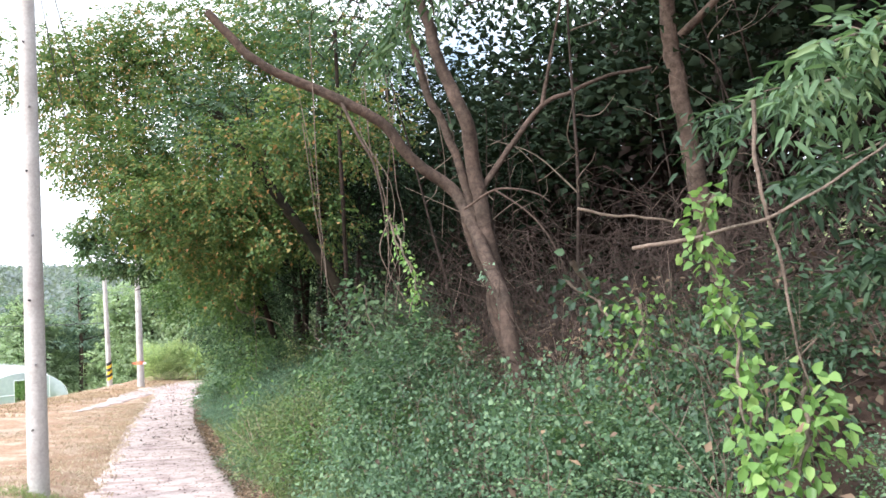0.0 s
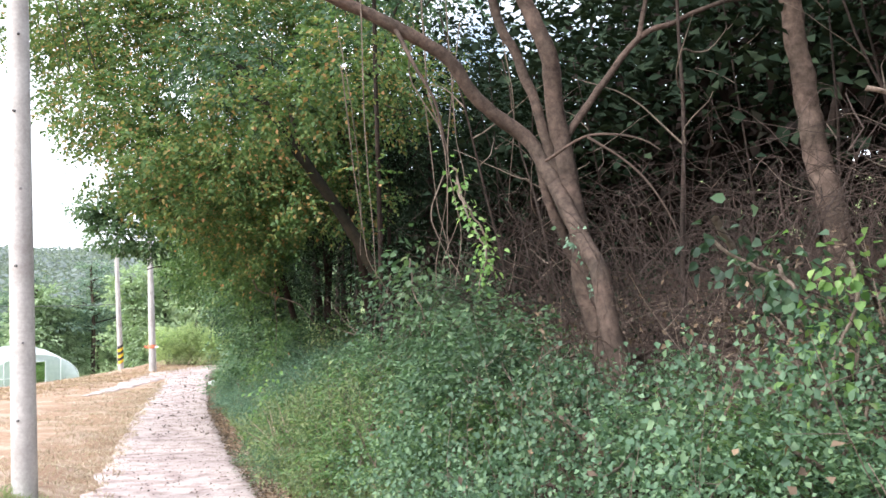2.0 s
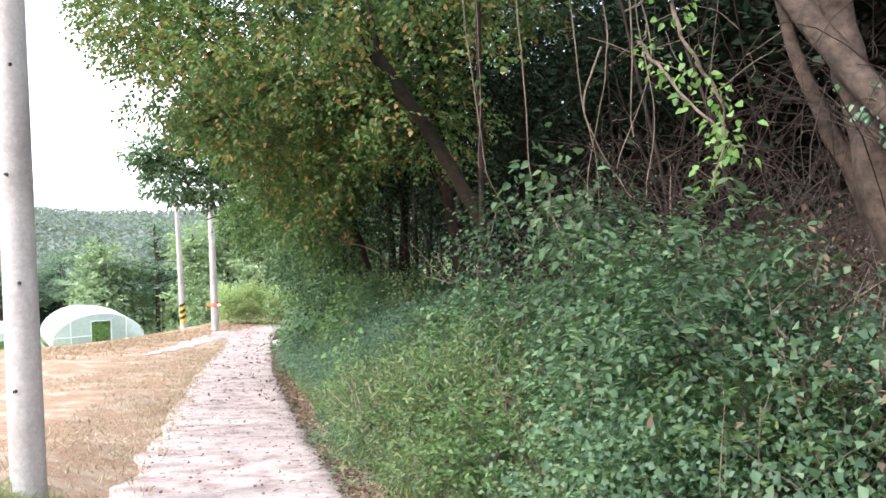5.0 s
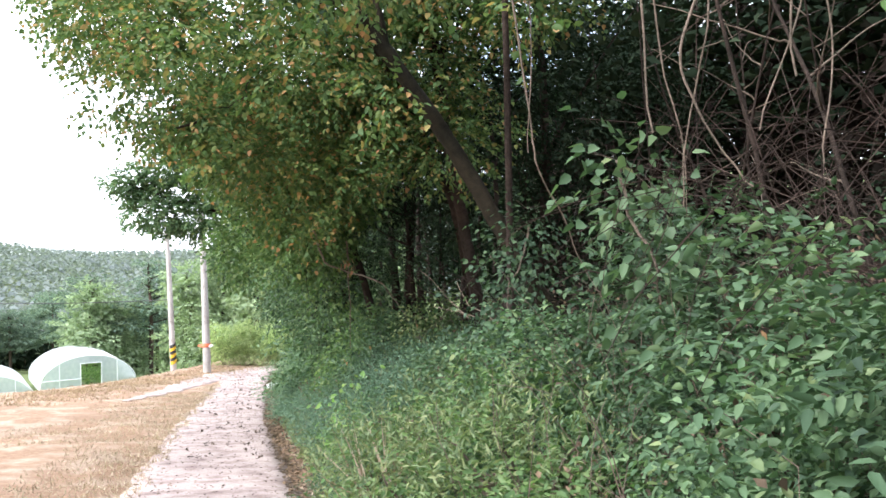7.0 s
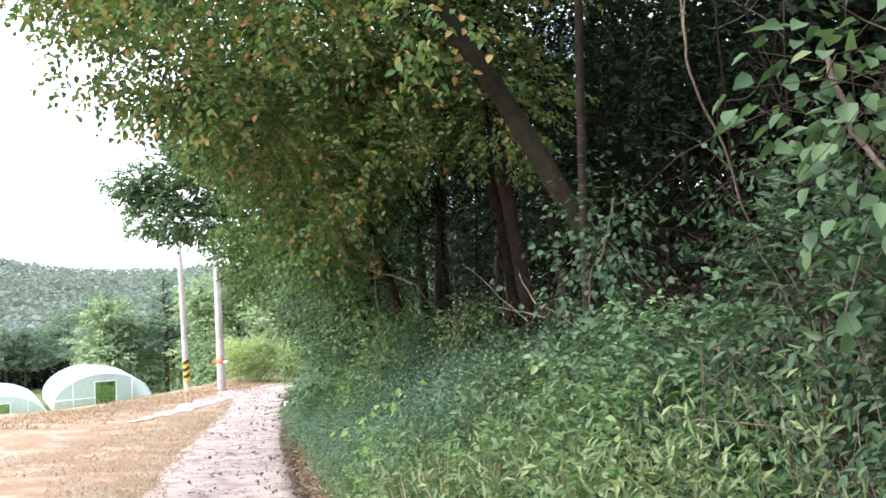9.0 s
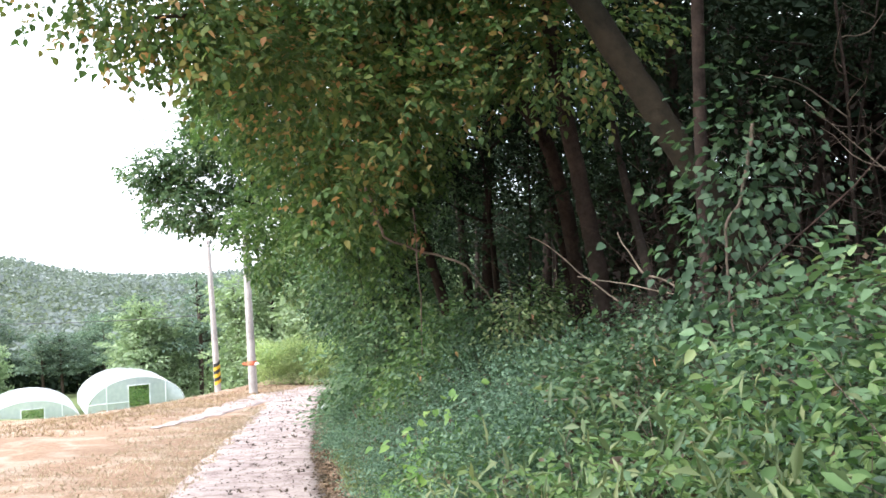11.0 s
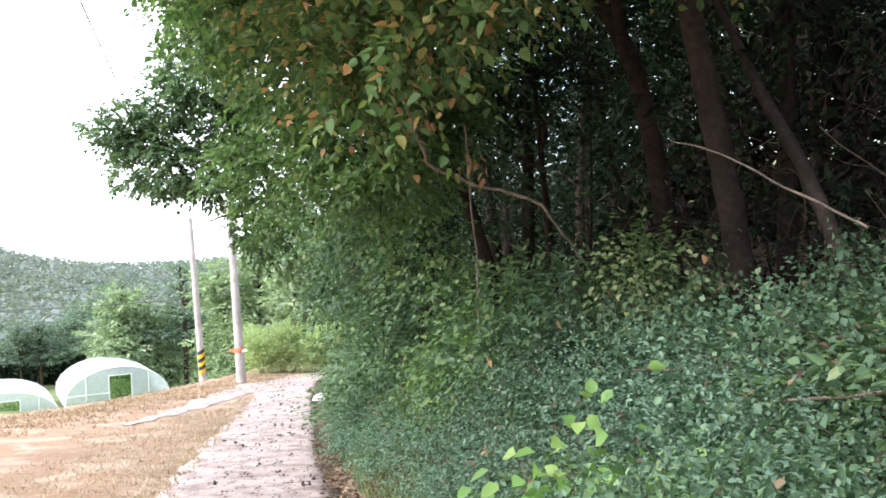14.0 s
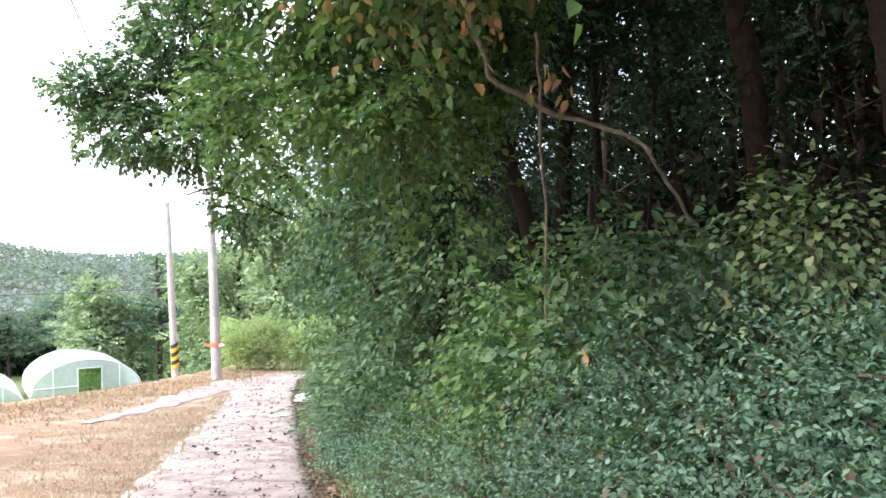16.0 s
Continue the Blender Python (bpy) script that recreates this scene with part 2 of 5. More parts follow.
FALL = [(-30, 3.9), (0, 0), (10, -1.52), (15.5, -2.31), (25, -3.45), (35, -4.55), (45, -5.5), (60, -6.3), (80, -7), (150, -9), (2000, -9)]
LINE = [(-30, 9.8), (0, 0.2), (5, -1.6), (11.7, -3.95), (16.5, -5.67), (20, -6.85), (24.3, -8.35), (28, -9.55), (34, -11.35), (39, -12.95), (47, -15.1), (60, -18.6), (2000, -18.6)]
BANK = [(-1, 0), (0.1, 0), (0.5, 0.08), (1.2, 0.42), (2.2, 1.0), (3.5, 1.7), (15, 4.6), (30, 6.0), (60, 5.0), (2000, 5.0)]
HALF = 1.04


def side(x, y):
    """Metres to the right of the road's centre line, square to it."""
    return (np.asarray(x) - smooth_interp(y, LINE, 1.5)) * 0.945


def ground(x, y):
    x, y = np.asarray(x, float), np.asarray(y, float)
    s = side(x, y)
    z = smooth_interp(y, FALL)
    fade = np.clip((50.5 - y) / 5, 0, 1)
    z = z + interp(s - HALF, BANK) * fade
    # verge beside the road, then the field
    left = -s - HALF
    z = z + 0.27 * np.clip(left / 0.8, 0, 1) * np.clip((17 - y) / 5, 0, 1)
    berm = np.exp(-((x + 17.6) / 1.7) ** 2 - (np.clip(np.abs(y - 41) - 7, 0, None) / 3) ** 2)
    z = z + 0.1 * berm
    w = np.clip((-19.2 - x) / (5 + 0.12 * np.clip(y - 60, 0, 200)), 0, 1)
    w = w * w * (3 - 2 * w)
    low = interp(y, [(20, -3.0), (34, -4.45), (70, -10.75), (118, -15.2), (2000, -15.6)])
    z = z * (1 - w) + low * w
    # far hills close the valley
    r = np.hypot(x + 20, y)
    ang = np.degrees(np.arctan2(x, y))
    crest = interp(ang, [(-180, 40), (-90, 42), (-60, 30), (-44, 27), (-37.3, 20.5), (-34, 15), (-31, 11), (-27.5, 9.5), (-20, 10), (0, 30), (60, 50), (180, 45)])
    h = np.clip((r - 145) / 180, 0, 1)
    h = h * h * (3 - 2 * h)
    z = z + h * crest * np.clip(1.6 - np.clip(r - 330, 0, None) / 500, 0.6, 1.0)
    bumpy = 0.035 * np.sin(1.7 * x + 0.9 * np.sin(1.3 * y)) * np.sin(1.9 * y + np.sin(0.8 * x)) + 0.02 * np.sin(4.1 * x + 2 * y) * np.sin(3.3 * y - x)
    return z + bumpy * np.clip((np.abs(s) - HALF) / 0.5, 0, 1)


def gz(x, y):
    return float(ground(x, y))


def flat_mesh(name, verts, faces, mat, smooth=False):
    """A mesh from numpy arrays; faces all with the same number of corners."""
    me = bpy.data.meshes.new(name)
    k = faces.shape[1]
    me.vertices.add(len(verts))
    me.vertices.foreach_set("co", np.asarray(verts, np.float32).ravel())
    me.loops.add(faces.size)
    me.loops.foreach_set("vertex_index", faces.astype(np.int32).ravel())
    me.polygons.add(len(faces))
    me.polygons.foreach_set("loop_start", np.arange(0, faces.size, k, dtype=np.int32))
    me.polygons.foreach_set("loop_total", np.full(len(faces), k, dtype=np.int32))
    if smooth:
        me.polygons.foreach_set("use_smooth", np.ones(len(faces), dtype=bool))
    me.update(calc_edges=True)
    me.materials.append(mat)
    return me


def part(name, me, parent=None, label=""):
    ob = new(name, me)
    ob.parent = parent
    return tagged(ob, label=label)


def build_ground():
    def steps(lo, hi, fine_lo, fine_hi, fine, grow):
        a = list(np.arange(fine_lo, fine_hi, fine))
        s, v = fine, fine_hi
        while v < hi:
            a.append(v)
            s *= grow
            v += s
        s, v, b = fine, fine_lo - fine, []
        while v > lo:
            b.append(v)
            s *= grow
            v -= s
        return np.array(b[::-1] + a)
    xs, ys = steps(-1600, 1600, -24, 12, 0.28, 1.13), steps(-400, 2500, -4, 52, 0.3, 1.13)
    X, Y = np.meshgrid(xs, ys)
    Z = ground(X, Y)
    s = side(X, Y)
    Z = np.where((np.abs(s) < HALF - 0.1) & (Y < 50), Z - 0.03, Z)
    nx, ny = len(xs), len(ys)
    idx = np.arange(nx * ny).reshape(ny, nx)
    F = np.stack([idx[:-1, :-1], idx[:-1, 1:], idx[1:, 1:], idx[1:, :-1]], -1).reshape(-1, 4)
    me = flat_mesh("ground", np.stack([X, Y, Z], -1).reshape(-1, 3), F, M_EARTH, True)
    col = me.color_attributes.new("cover", "FLOAT_COLOR", "POINT")
    litter = np.clip((s - HALF - 0.15) / 0.8, 0, 1) * (Y < 52)
    far = np.clip((Y - 52) / 8, 0, 1) + np.clip((-30 - X) / 10, 0, 1) * np.clip((Y - 45) / 10, 0, 1) + np.clip((-60 - X) / 20, 0, 1)
    C = np.stack([litter, np.clip(far, 0, 1), litter * 0, litter * 0 + 1], -1).reshape(-1, 4)
    col.data.foreach_set("color", C.astype(np.float32).ravel())
    tagged(new("ground", me), "dry grass and sandy field beside a concrete farm track, rising bank with leaf litter", "ground", kind="structure")


build_ground()


def strip(name, line, half, lift, mat, label, skirt=0.12):
    """A slab that follows the ground along a line of (x, y), with ragged edges."""
    P = []
    for (x0, y0), (x1, y1) in zip(line[:-1], line[1:]):
        n = max(1, int(math.hypot(x1 - x0, y1 - y0) / 0.3))
        P += [(x0 + (x1 - x0) * k / n, y0 + (y1 - y0) * k / n) for k in range(n)]
    P = np.array(P)
    for _ in range(12):
        P[1:-1] = (P[:-2] + P[1:-1] * 2 + P[2:]) / 4
    T = np.gradient(P, axis=0)
    T /= np.linalg.norm(T, axis=1)[:, None]
    N = np.stack([T[:, 1], -T[:, 0]], 1)
    cols = np.linspace(-1, 1, 9)
    V = []
    for i, (p, n) in enumerate(zip(P, N)):
        hw = half(i / len(P)) if callable(half) else half
        for j, c in enumerate(cols):
            jag = 0.1 * noise.noise((i * 0.35, 9.0 * (c > 0), 3)) * 2 + 0.07 * noise.noise((i * 1.3, 5.0 * (c > 0), 7)) if abs(c) == 1 else 0
            q = p + n * (c * hw + jag)
            V.append((q[0], q[1], gz(*q) + lift - (0 if 0 < j < 8 else 0.012)))
        for c in (1, -1):
            q = p + n * c * (hw + 0.03)
            V.append((q[0], q[1], gz(*q) + lift - skirt))
    F, k = [], 11
    for i in range(len(P) - 1):
        a, b = i * k, (i + 1) * k
        F += [(a + j, a + j + 1, b + j + 1, b + j) for j in range(8)]
        F += [(a + 8, a + 9, b + 9, b + 8), (a + 10, a, b, b + 10)]
    me = flat_mesh(name, np.array(V), np.array(F)[:, ::-1], mat, True)
    return tagged(new(name, me), label, "road", kind="structure")


track = [(float(smooth_interp(y, LINE, 1.5)), y) for y in np.arange(-12, 47.5, 1.0)] + [(-15.2, 49), (-14.2, 51), (-12, 53), (-8, 54.5), (0, 55.5)]
strip("road", track, HALF, 0.03, M_ROAD, "narrow worn concrete farm track strewn with dead leaves")
strip("side_road", [(-15.2, 47.2), (-16.0, 45.5), (-15.75, 42), (-15.2, 38.5), (-14.8, 35), (-14.4, 32)], lambda u: 0.95 * (1 - u) + 0.1, 0.03, M_ROAD, "pale worn concrete side track through dry grass")


# ---------------------------------------------------------------- leaves and wood
def unit(v):
    return v / np.maximum(np.linalg.norm(v, axis=-1, keepdims=True), 1e-9)


def leaves(P, D, L, W, fine=False, sag=0.15, tilt=0.6):
    """Folded leaves at P, pointing along D: 2 triangles each, or 4 with a rounder outline."""
    n = len(P)
    D = unit(D)
    up = unit(np.array([0, 0, 1.0]) + rng.normal(0, tilt, (n, 3)))
    S = unit(np.cross(D, up))
    U = np.cross(S, D)
    L = np.broadcast_to(np.asarray(L, float), (n,))[:, None]
    W = np.broadcast_to(np.asarray(W, float), (n,))[:, None]
    if fine:
        rows = [P, P + D * L * 0.24 + S * W * 0.46 + U * W * 0.14, P + D * L * 0.6 + S * W * 0.42 + U * (W * 0.1 - L * sag * 0.45),
                P + D * L - U * L * sag * 1.3, P + D * L * 0.6 - S * W * 0.42 + U * (W * 0.1 - L * sag * 0.45), P + D * L * 0.24 - S * W * 0.46 + U * W * 0.14]
        F = np.array([[0, 1, 2, 3], [0, 3, 4, 5]])
    else:
        rows = [P, P + D * L * 0.42 + S * W * 0.5 + U * W * 0.15, P + D * L - U * L * sag, P + D * L * 0.42 - S * W * 0.5 + U * W * 0.15]
        F = np.array([[0, 1, 2], [0, 2, 3]])
    k = len(rows)
    return np.stack(rows, 1).reshape(-1, 3), (F[None] + (np.arange(n) * k)[:, None, None]).reshape(-1, F.shape[1])


def join(sets):
    V, F, o = [], [], 0
    for v, f in sets:
        V.append(v)
        F.append(f + o)
        o += len(v)
    return np.concatenate(V), np.concatenate(F)


def tube(points, radii, sides=6, knots=0.0, seed=0):
    """A round, slightly knotty stem through the points."""
    P = np.array(points, float)
    R = np.interp(np.arange(len(P)), np.linspace(0, len(P) - 1, len(radii)), radii)
    T = unit(np.gradient(P, axis=0))
    ref = np.array([0.31, 0.95, 0.1]) if abs(T[0][2]) > 0.6 else np.array([0, 0, 1.0])
    A = unit(np.cross(T, ref))
    B = np.cross(T, A)
    a = np.arange(sides) * 2 * math.pi / sides
    wob = 1 + knots * np.random.default_rng(seed).normal(0, 1, (len(P), sides))
    ring = P[:, None] + (A[:, None] * np.cos(a)[None, :, None] + B[:, None] * np.sin(a)[None, :, None]) * (R[:, None] * wob)[..., None]
    V = ring.reshape(-1, 3)
    F = []
    for i in range(len(P) - 1):
        for j in range(sides):
            k = (j + 1) % sides
            F.append((i * sides + j, i * sides + k, (i + 1) * sides + k, (i + 1) * sides + j))
    return V, np.array(F)


def curve(points, n=14, wob=0.03, seed=0):
    """Catmull-Rom through the points, with a little wander."""
    p = np.array(points, float)
    p = np.vstack([2 * p[0] - p[1], p, 2 * p[-1] - p[-2]])
    out = []
    for i in range(1, len(p) - 2):
        for t in np.linspace(0, 1, n, endpoint=False):
            a, b, c, d = p[i - 1:i + 3]
            out.append(0.5 * (2 * b + (c - a) * t + (2 * a - 5 * b + 4 * c - d) * t * t + (3 * b - a - 3 * c + d) * t ** 3))
    out.append(p[-2])
    out = np.array(out)
    g = np.random.default_rng(seed)
    w = g.normal(0, wob, out.shape)
    for _ in range(2):
        w[1:-1] = (w[:-2] + w[1:-1] + w[2:]) / 3
    w[0] = w[-1] = 0
    return out + w


def twig_leaves(O, D, length, per, L, W, spread=0.9, droop=0.25, fine=False, tilt=0.5):
    """Leaves in two ranks along twigs that start at O and point along D."""
    n = len(O)
    D = unit(D)
    S = unit(np.cross(D, np.array([0, 0, 1.0]) + rng.normal(0, 0.3, (n, 3))))
    s = (np.arange(per) + 0.5) / per
    ln = np.broadcast_to(np.asarray(length, float), (n,))
    P = O[:, None] + D[:, None] * (s[None, :] * ln[:, None])[..., None]
    P[..., 2] -= droop * ln[:, None] * s[None] ** 2
    sg = np.where(np.arange(per) % 2 == 0, 1, -1)[None, :, None] * spread
    LD = D[:, None] * 0.7 + S[:, None] * sg + rng.normal(0, 0.25, (n, per, 3))
    LD[..., 2] -= droop
    P, LD = P.reshape(-1, 3), LD.reshape(-1, 3)
    size = rng.uniform(0.65, 1.15, len(P))
    return leaves(P, LD, L * size, W * size, fine, tilt=tilt)


def blob_points(blobs, n, shell=0.45):
    """Points in overlapping ellipsoids, thicker towards the skin, with uneven outline; and the ways outwards."""
    B = np.array(blobs, float)
    vol = B[:, 3] * B[:, 4] * B[:, 5]
    pick = rng.choice(len(B), n, p=vol / vol.sum())
    d = unit(rng.normal(0, 1, (n, 3)))
    r = rng.uniform(0, 1, n) ** shell
    r *= 1 + 0.18 * np.sin(5 * d[:, 0] + 3 * pick) * np.sin(4 * d[:, 2] + pick)
    q = d * r[:, None]
    return B[pick, :3] + q * B[pick, 3:6], unit(d + np.array([0, 0, -0.05]))


def clumped(P, D, n, size, flat=1.0):
    """Keep the n points that lie thickest in clumps of about this size, with gaps between."""
    k = 2 * math.pi / size
    a = rng.uniform(0, 6.28, 4)
    w = np.sin(k * P[:, 0] + a[0] + 1.3 * np.sin(k * 0.6 * P[:, 1])) + np.sin(k * P[:, 1] + a[1] + 1.3 * np.sin(k * 0.7 * P[:, 2])) + 1.3 * np.sin(k * flat * P[:, 2] + a[2] + np.sin(k * 0.5 * P[:, 0]))
    keep = np.argsort(-(w + rng.normal(0, 1.0, len(P))))[:n]
    return P[keep], D[keep]


def make_mesh(name, sets, mat, smooth=False):
    v, f = join(sets)
    return flat_mesh(name, v, f, mat, smooth)


def empty(name, label, category, group="", kind=""):
    ob = new(name)
    ob.empty_display_size = 0.2
    return tagged(ob, label, category, group, kind)


# ---------------------------------------------------------------- poles, wires
def utility_pole(name, x, y, z, lean, label, height=8.4, r0=0.155, r1=0.1, stripes=False, tape=False, hardware=False):
    ob = empty(name, label, "utility pole", "utility poles")
    top = (lean[0] * height, lean[1] * height, height)
    pts = [(top[0] * k / 12, top[1] * k / 12, -0.4 + (height + 0.4) * k / 12) for k in range(13)]
    v, f = tube(pts, [r0, r1], 20)
    cap = np.array([[pts[-1][0], pts[-1][1], height + 0.02]])
    part("shaft", flat_mesh("shaft", v, f, M_POLE, True), ob)
    part("cap", flat_mesh("cap", np.vstack([v[-20:], cap]), np.array([(j, (j + 1) % 20, 20) for j in range(20)]), M_POLE), ob)
    for k in range(9):
        h = 0.9 + k * 0.85
        c = Vector((top[0] * h / height, top[1] * h / height, h))
        r = r0 + (r1 - r0) * h / height
        a = radians(-62 if k % 2 else -88)
        w = Vector((math.cos(a), math.sin(a), 0))
        v, f = tube([c + w * (r - 0.02), c + w * (r + 0.006), c + w * (r + 0.022)], [0.016, 0.014, 0.011], 8)
        part("step_socket", flat_mesh("step_socket", v, f, M_CABLE), ob)
    if stripes:
        for k in range(6):
            h0 = 0.42 + k * 0.17
            V, F, n = [], [], 24
            for j in range(n + 1):
                a = 2 * math.pi * j / n
                for e in (0, 1):
                    h = h0 + 0.17 * e + 0.09 * math.sin(a + 0.6)
                    r = r0 + (r1 - r0) * h / height + 0.005
                    V.append((top[0] * h / height + r * math.cos(a), top[1] * h / height + r * math.sin(a), h))
            F = [(2 * j, 2 * j + 2, 2 * j + 3, 2 * j + 1) for j in range(n)]
            part("stripe", flat_mesh("stripe", np.array(V), np.array(F), M_YELLOW if k % 2 == 0 else M_BLACK, True), ob, "yellow warning stripe" if k % 2 == 0 else "black warning stripe")
    if tape:
        h = 1.42
        c = (top[0] * h / height, top[1] * h / height)
        v, f = tube([(c[0], c[1], h - 0.09), (c[0], c[1], h), (c[0], c[1], h + 0.1)], [r0 + 0.012, r0 + 0.03, r0 + 0.01], 14, 0.05)
        part("ribbon", flat_mesh("ribbon", v, f, M_ORANGE), ob, "orange and white ribbon")
        for s in (-1, 1):
            q = np.array([(0, 0, 0), (0.2 * s, -0.05, 0.06), (0.3 * s, -0.03, -0.03), (0.08 * s, -0.05, -0.09)], float) + np.array([c[0] + 0.12 * s, c[1] - 0.12, h])
            part("ribbon_end", flat_mesh("ribbon_end", q, np.array([[0, 1, 2, 3]]), M_SACK if s > 0 else M_ORANGE), ob)
    if hardware:
        for k, h in enumerate((height - 0.25, height - 0.75)):
            c = Vector((top[0] * h / height, top[1] * h / height, h))
            v, f = tube([c + Vector((-0.5, 0, 0)), c + Vector((0.5, 0, 0))], [0.035, 0.035], 6)
            part("crossarm", flat_mesh("crossarm", v, f, M_STEEL), ob, "galvanised steel crossarm")
            for s in (-0.42, 0.42):
                v, f = tube([c + Vector((s, 0, 0.03)), c + Vector((s, 0, 0.08)), c + Vector((s, 0, 0.13)), c + Vector((s, 0, 0.2))], [0.02, 0.05, 0.035, 0.045], 10)
                part("insulator", flat_mesh("insulator", v, f, M_CERAMIC, True), ob, "white ceramic insulator")
    ob.location = (x, y, z)
    return ob


POLE_A, POLE_B, POLE_C = (-5.4, 10.95), (-19.75, 48.5), (-17.1, 46.3)
utility_pole("utility_pole", *POLE_A, gz(*POLE_A) - 0.02, (-0.009, 0.0), "round grey concrete utility pole at the grassy edge of the track", 8.4, 0.138, 0.098)
utility_pole("utility_pole", *POLE_B, gz(*POLE_B) - 0.02, (-0.035, 0), "leaning pale concrete utility pole with yellow and black warning stripes", 7.3, 0.165, 0.11, stripes=True)
utility_pole("utility_pole", *POLE_C, gz(*POLE_C) - 0.02, (-0.02, 0), "concrete utility pole with orange ribbon beside the track's end", 8.0, 0.2, 0.13, tape=True, hardware=True)


def cable(a, b, sag, r=0.012):
    a, b = Vector(a), Vector(b)
    pts = [a.lerp(b, k / 24) - Vector((0, 0, sag * 4 * (k / 24) * (1 - k / 24))) for k in range(25)]
    v, f = tube(pts, [r, r], 5)
    return tagged(new("overhead_cable", flat_mesh("overhead_cable", v, f, M_CABLE)), "thin black overhead cable strung between concrete poles", "cable", "overhead cables")


TOP_A = (POLE_A[0] - 0.07, POLE_A[1], gz(*POLE_A) + 8.1)
TOP_B = (POLE_B[0] - 0.25, POLE_B[1], gz(*POLE_B) + 7.1)
TOP_C = (POLE_C[0] - 0.15, POLE_C[1], gz(*POLE_C) + 7.6)
cable(TOP_A, TOP_C, 0.7)
cable((TOP_A[0], TOP_A[1], TOP_A[2] - 0.4), (TOP_B[0], TOP_B[1], TOP_B[2]), 0.8, 0.01)
cable((TOP_B[0], TOP_B[1], TOP_B[2] - 3.4), (-62, 62, -1.0), 0.8, 0.02)


# ---------------------------------------------------------------- greenhouses
def greenhouse(x, y, z, turn, label, width=7.3, depth=9.0, rise=2.75):
    ob = empty("greenhouse", label, "greenhouse", "row of greenhouses")
    hw = width / 2

    def arch(a):
        return np.array([-hw * math.cos(a), 0, 0.6 + (rise - 0.6) * math.sin(a) ** 1.1])
    A = [np.array([-hw, 0, 0.0])] + [arch(math.pi * k / 18) for k in range(19)] + [np.array([hw, 0, 0.0])]
    A[1][0], A[-2][0] = -hw * 0.999, hw * 0.999
    nb = 17
    V = np.array([p + np.array([0, depth * j / (nb - 1), -0.05 * (j % 2) * (p[2] > 0.2)]) for j in range(nb) for p in A])
    F = np.array([(j * 21 + k, j * 21 + k + 1, (j + 1) * 21 + k + 1, (j + 1) * 21 + k) for j in range(nb - 1) for k in range(20)])
    part("roof_film", flat_mesh("roof_film", V, F, M_FILM, True), ob)
    for j in range(nb):
        v, f = tube([p * 1.004 + np.array([0, depth * j / (nb - 1), 0.01]) for p in A], [0.03, 0.03], 5)
        part("hoop", flat_mesh("hoop", v, f, M_SACK), ob, "hoop wrapped in doubled white film")

    def height_at(u):
        return float(np.interp(u, [p[0] for p in A], [p[2] for p in A]))
    dl, dr, dh = -0.65, 0.95, 2.15
    for lo, hi, name in ((-hw * 0.999, dl, "end_film"), (dr, hw * 0.999, "end_film")):
        us = np.linspace(lo, hi, 9)
        V = np.array([(u, -0.02 + 0.03 * (i % 2), h) for i, u in enumerate(us) for h in (0, height_at(u))])
        part(name, flat_mesh(name, V, np.array([(2 * i, 2 * i + 2, 2 * i + 3, 2 * i + 1) for i in range(8)]), M_FILM), ob)
    us = np.linspace(dl, dr, 5)
    V = np.array([(u, -0.01, h) for u in us for h in (dh, height_at(u))])
    part("end_film", flat_mesh("end_film", V, np.array([(2 * i, 2 * i + 2, 2 * i + 3, 2 * i + 1) for i in range(4)]), M_FILM), ob)
    for pts in ([(dl, -0.04, 0), (dl, -0.04, dh), (dr, -0.04, dh), (dr, -0.04, 0)], [(-hw * 0.62, -0.04, 0), (-hw * 0.62, -0.04, height_at(-hw * 0.62))], [(hw * 0.6, -0.04, 0), (hw * 0.6, -0.04, height_at(hw * 0.6))], [(-hw, -0.04, 0.9), (dl, -0.04, 0.9)]):
        v, f = tube(pts, [0.045, 0.045], 5)
        part("frame_pipe", flat_mesh("frame_pipe", v, f, M_SACK), ob, "white end-frame pipe")
    # the second skin rolled at the side
    for s in (-1, 1):
        v, f = tube([(s * hw * 0.985, depth * k / 10, 0.62 + 0.03 * (k % 2)) for k in range(11)], [0.06, 0.06], 8, 0.06)
        part("rolled_film", flat_mesh("rolled_film", v, f, M_SACK), ob)
    ob.matrix_world = pose(x, y, z, 0, 0, turn)
    # crop inside
    n = 1500
    P = np.stack([rng.uniform(-hw * 0.8, hw * 0.8, n), rng.uniform(0.6, 9, n), rng.uniform(0.05, 1.5, n)], 1)
    v, f = twig_leaves(P, unit(rng.normal(0, 1, (n, 3)) + np.array([0, 0, 0.5])), 0.3, 4, 0.16, 0.1)
    crop = tagged(new("crop_row", flat_mesh("crop_row", v, f, M_BRIGHT)), "leafy green crop growing inside a greenhouse", "crop plants", "crops", "stuff")
    crop.matrix_world = ob.matrix_world


GX, GY, GT = -37.1, 72.2, 36.9
gdir = (math.cos(radians(GT)), math.sin(radians(GT)))
greenhouse(GX, GY, -10.75, GT, "milky polythene tunnel greenhouse with an open doorway at the field's end")
greenhouse(GX - 8.3 * gdir[0], GY - 8.3 * gdir[1] + 1.2, -11.9, GT, "milky polythene tunnel greenhouse beside another on the field")
greenhouse(GX - 16.4 * gdir[0], GY - 16.4 * gdir[1] + 1.0, -12.5, GT, "milky polythene tunnel greenhouse, last seen of the row")


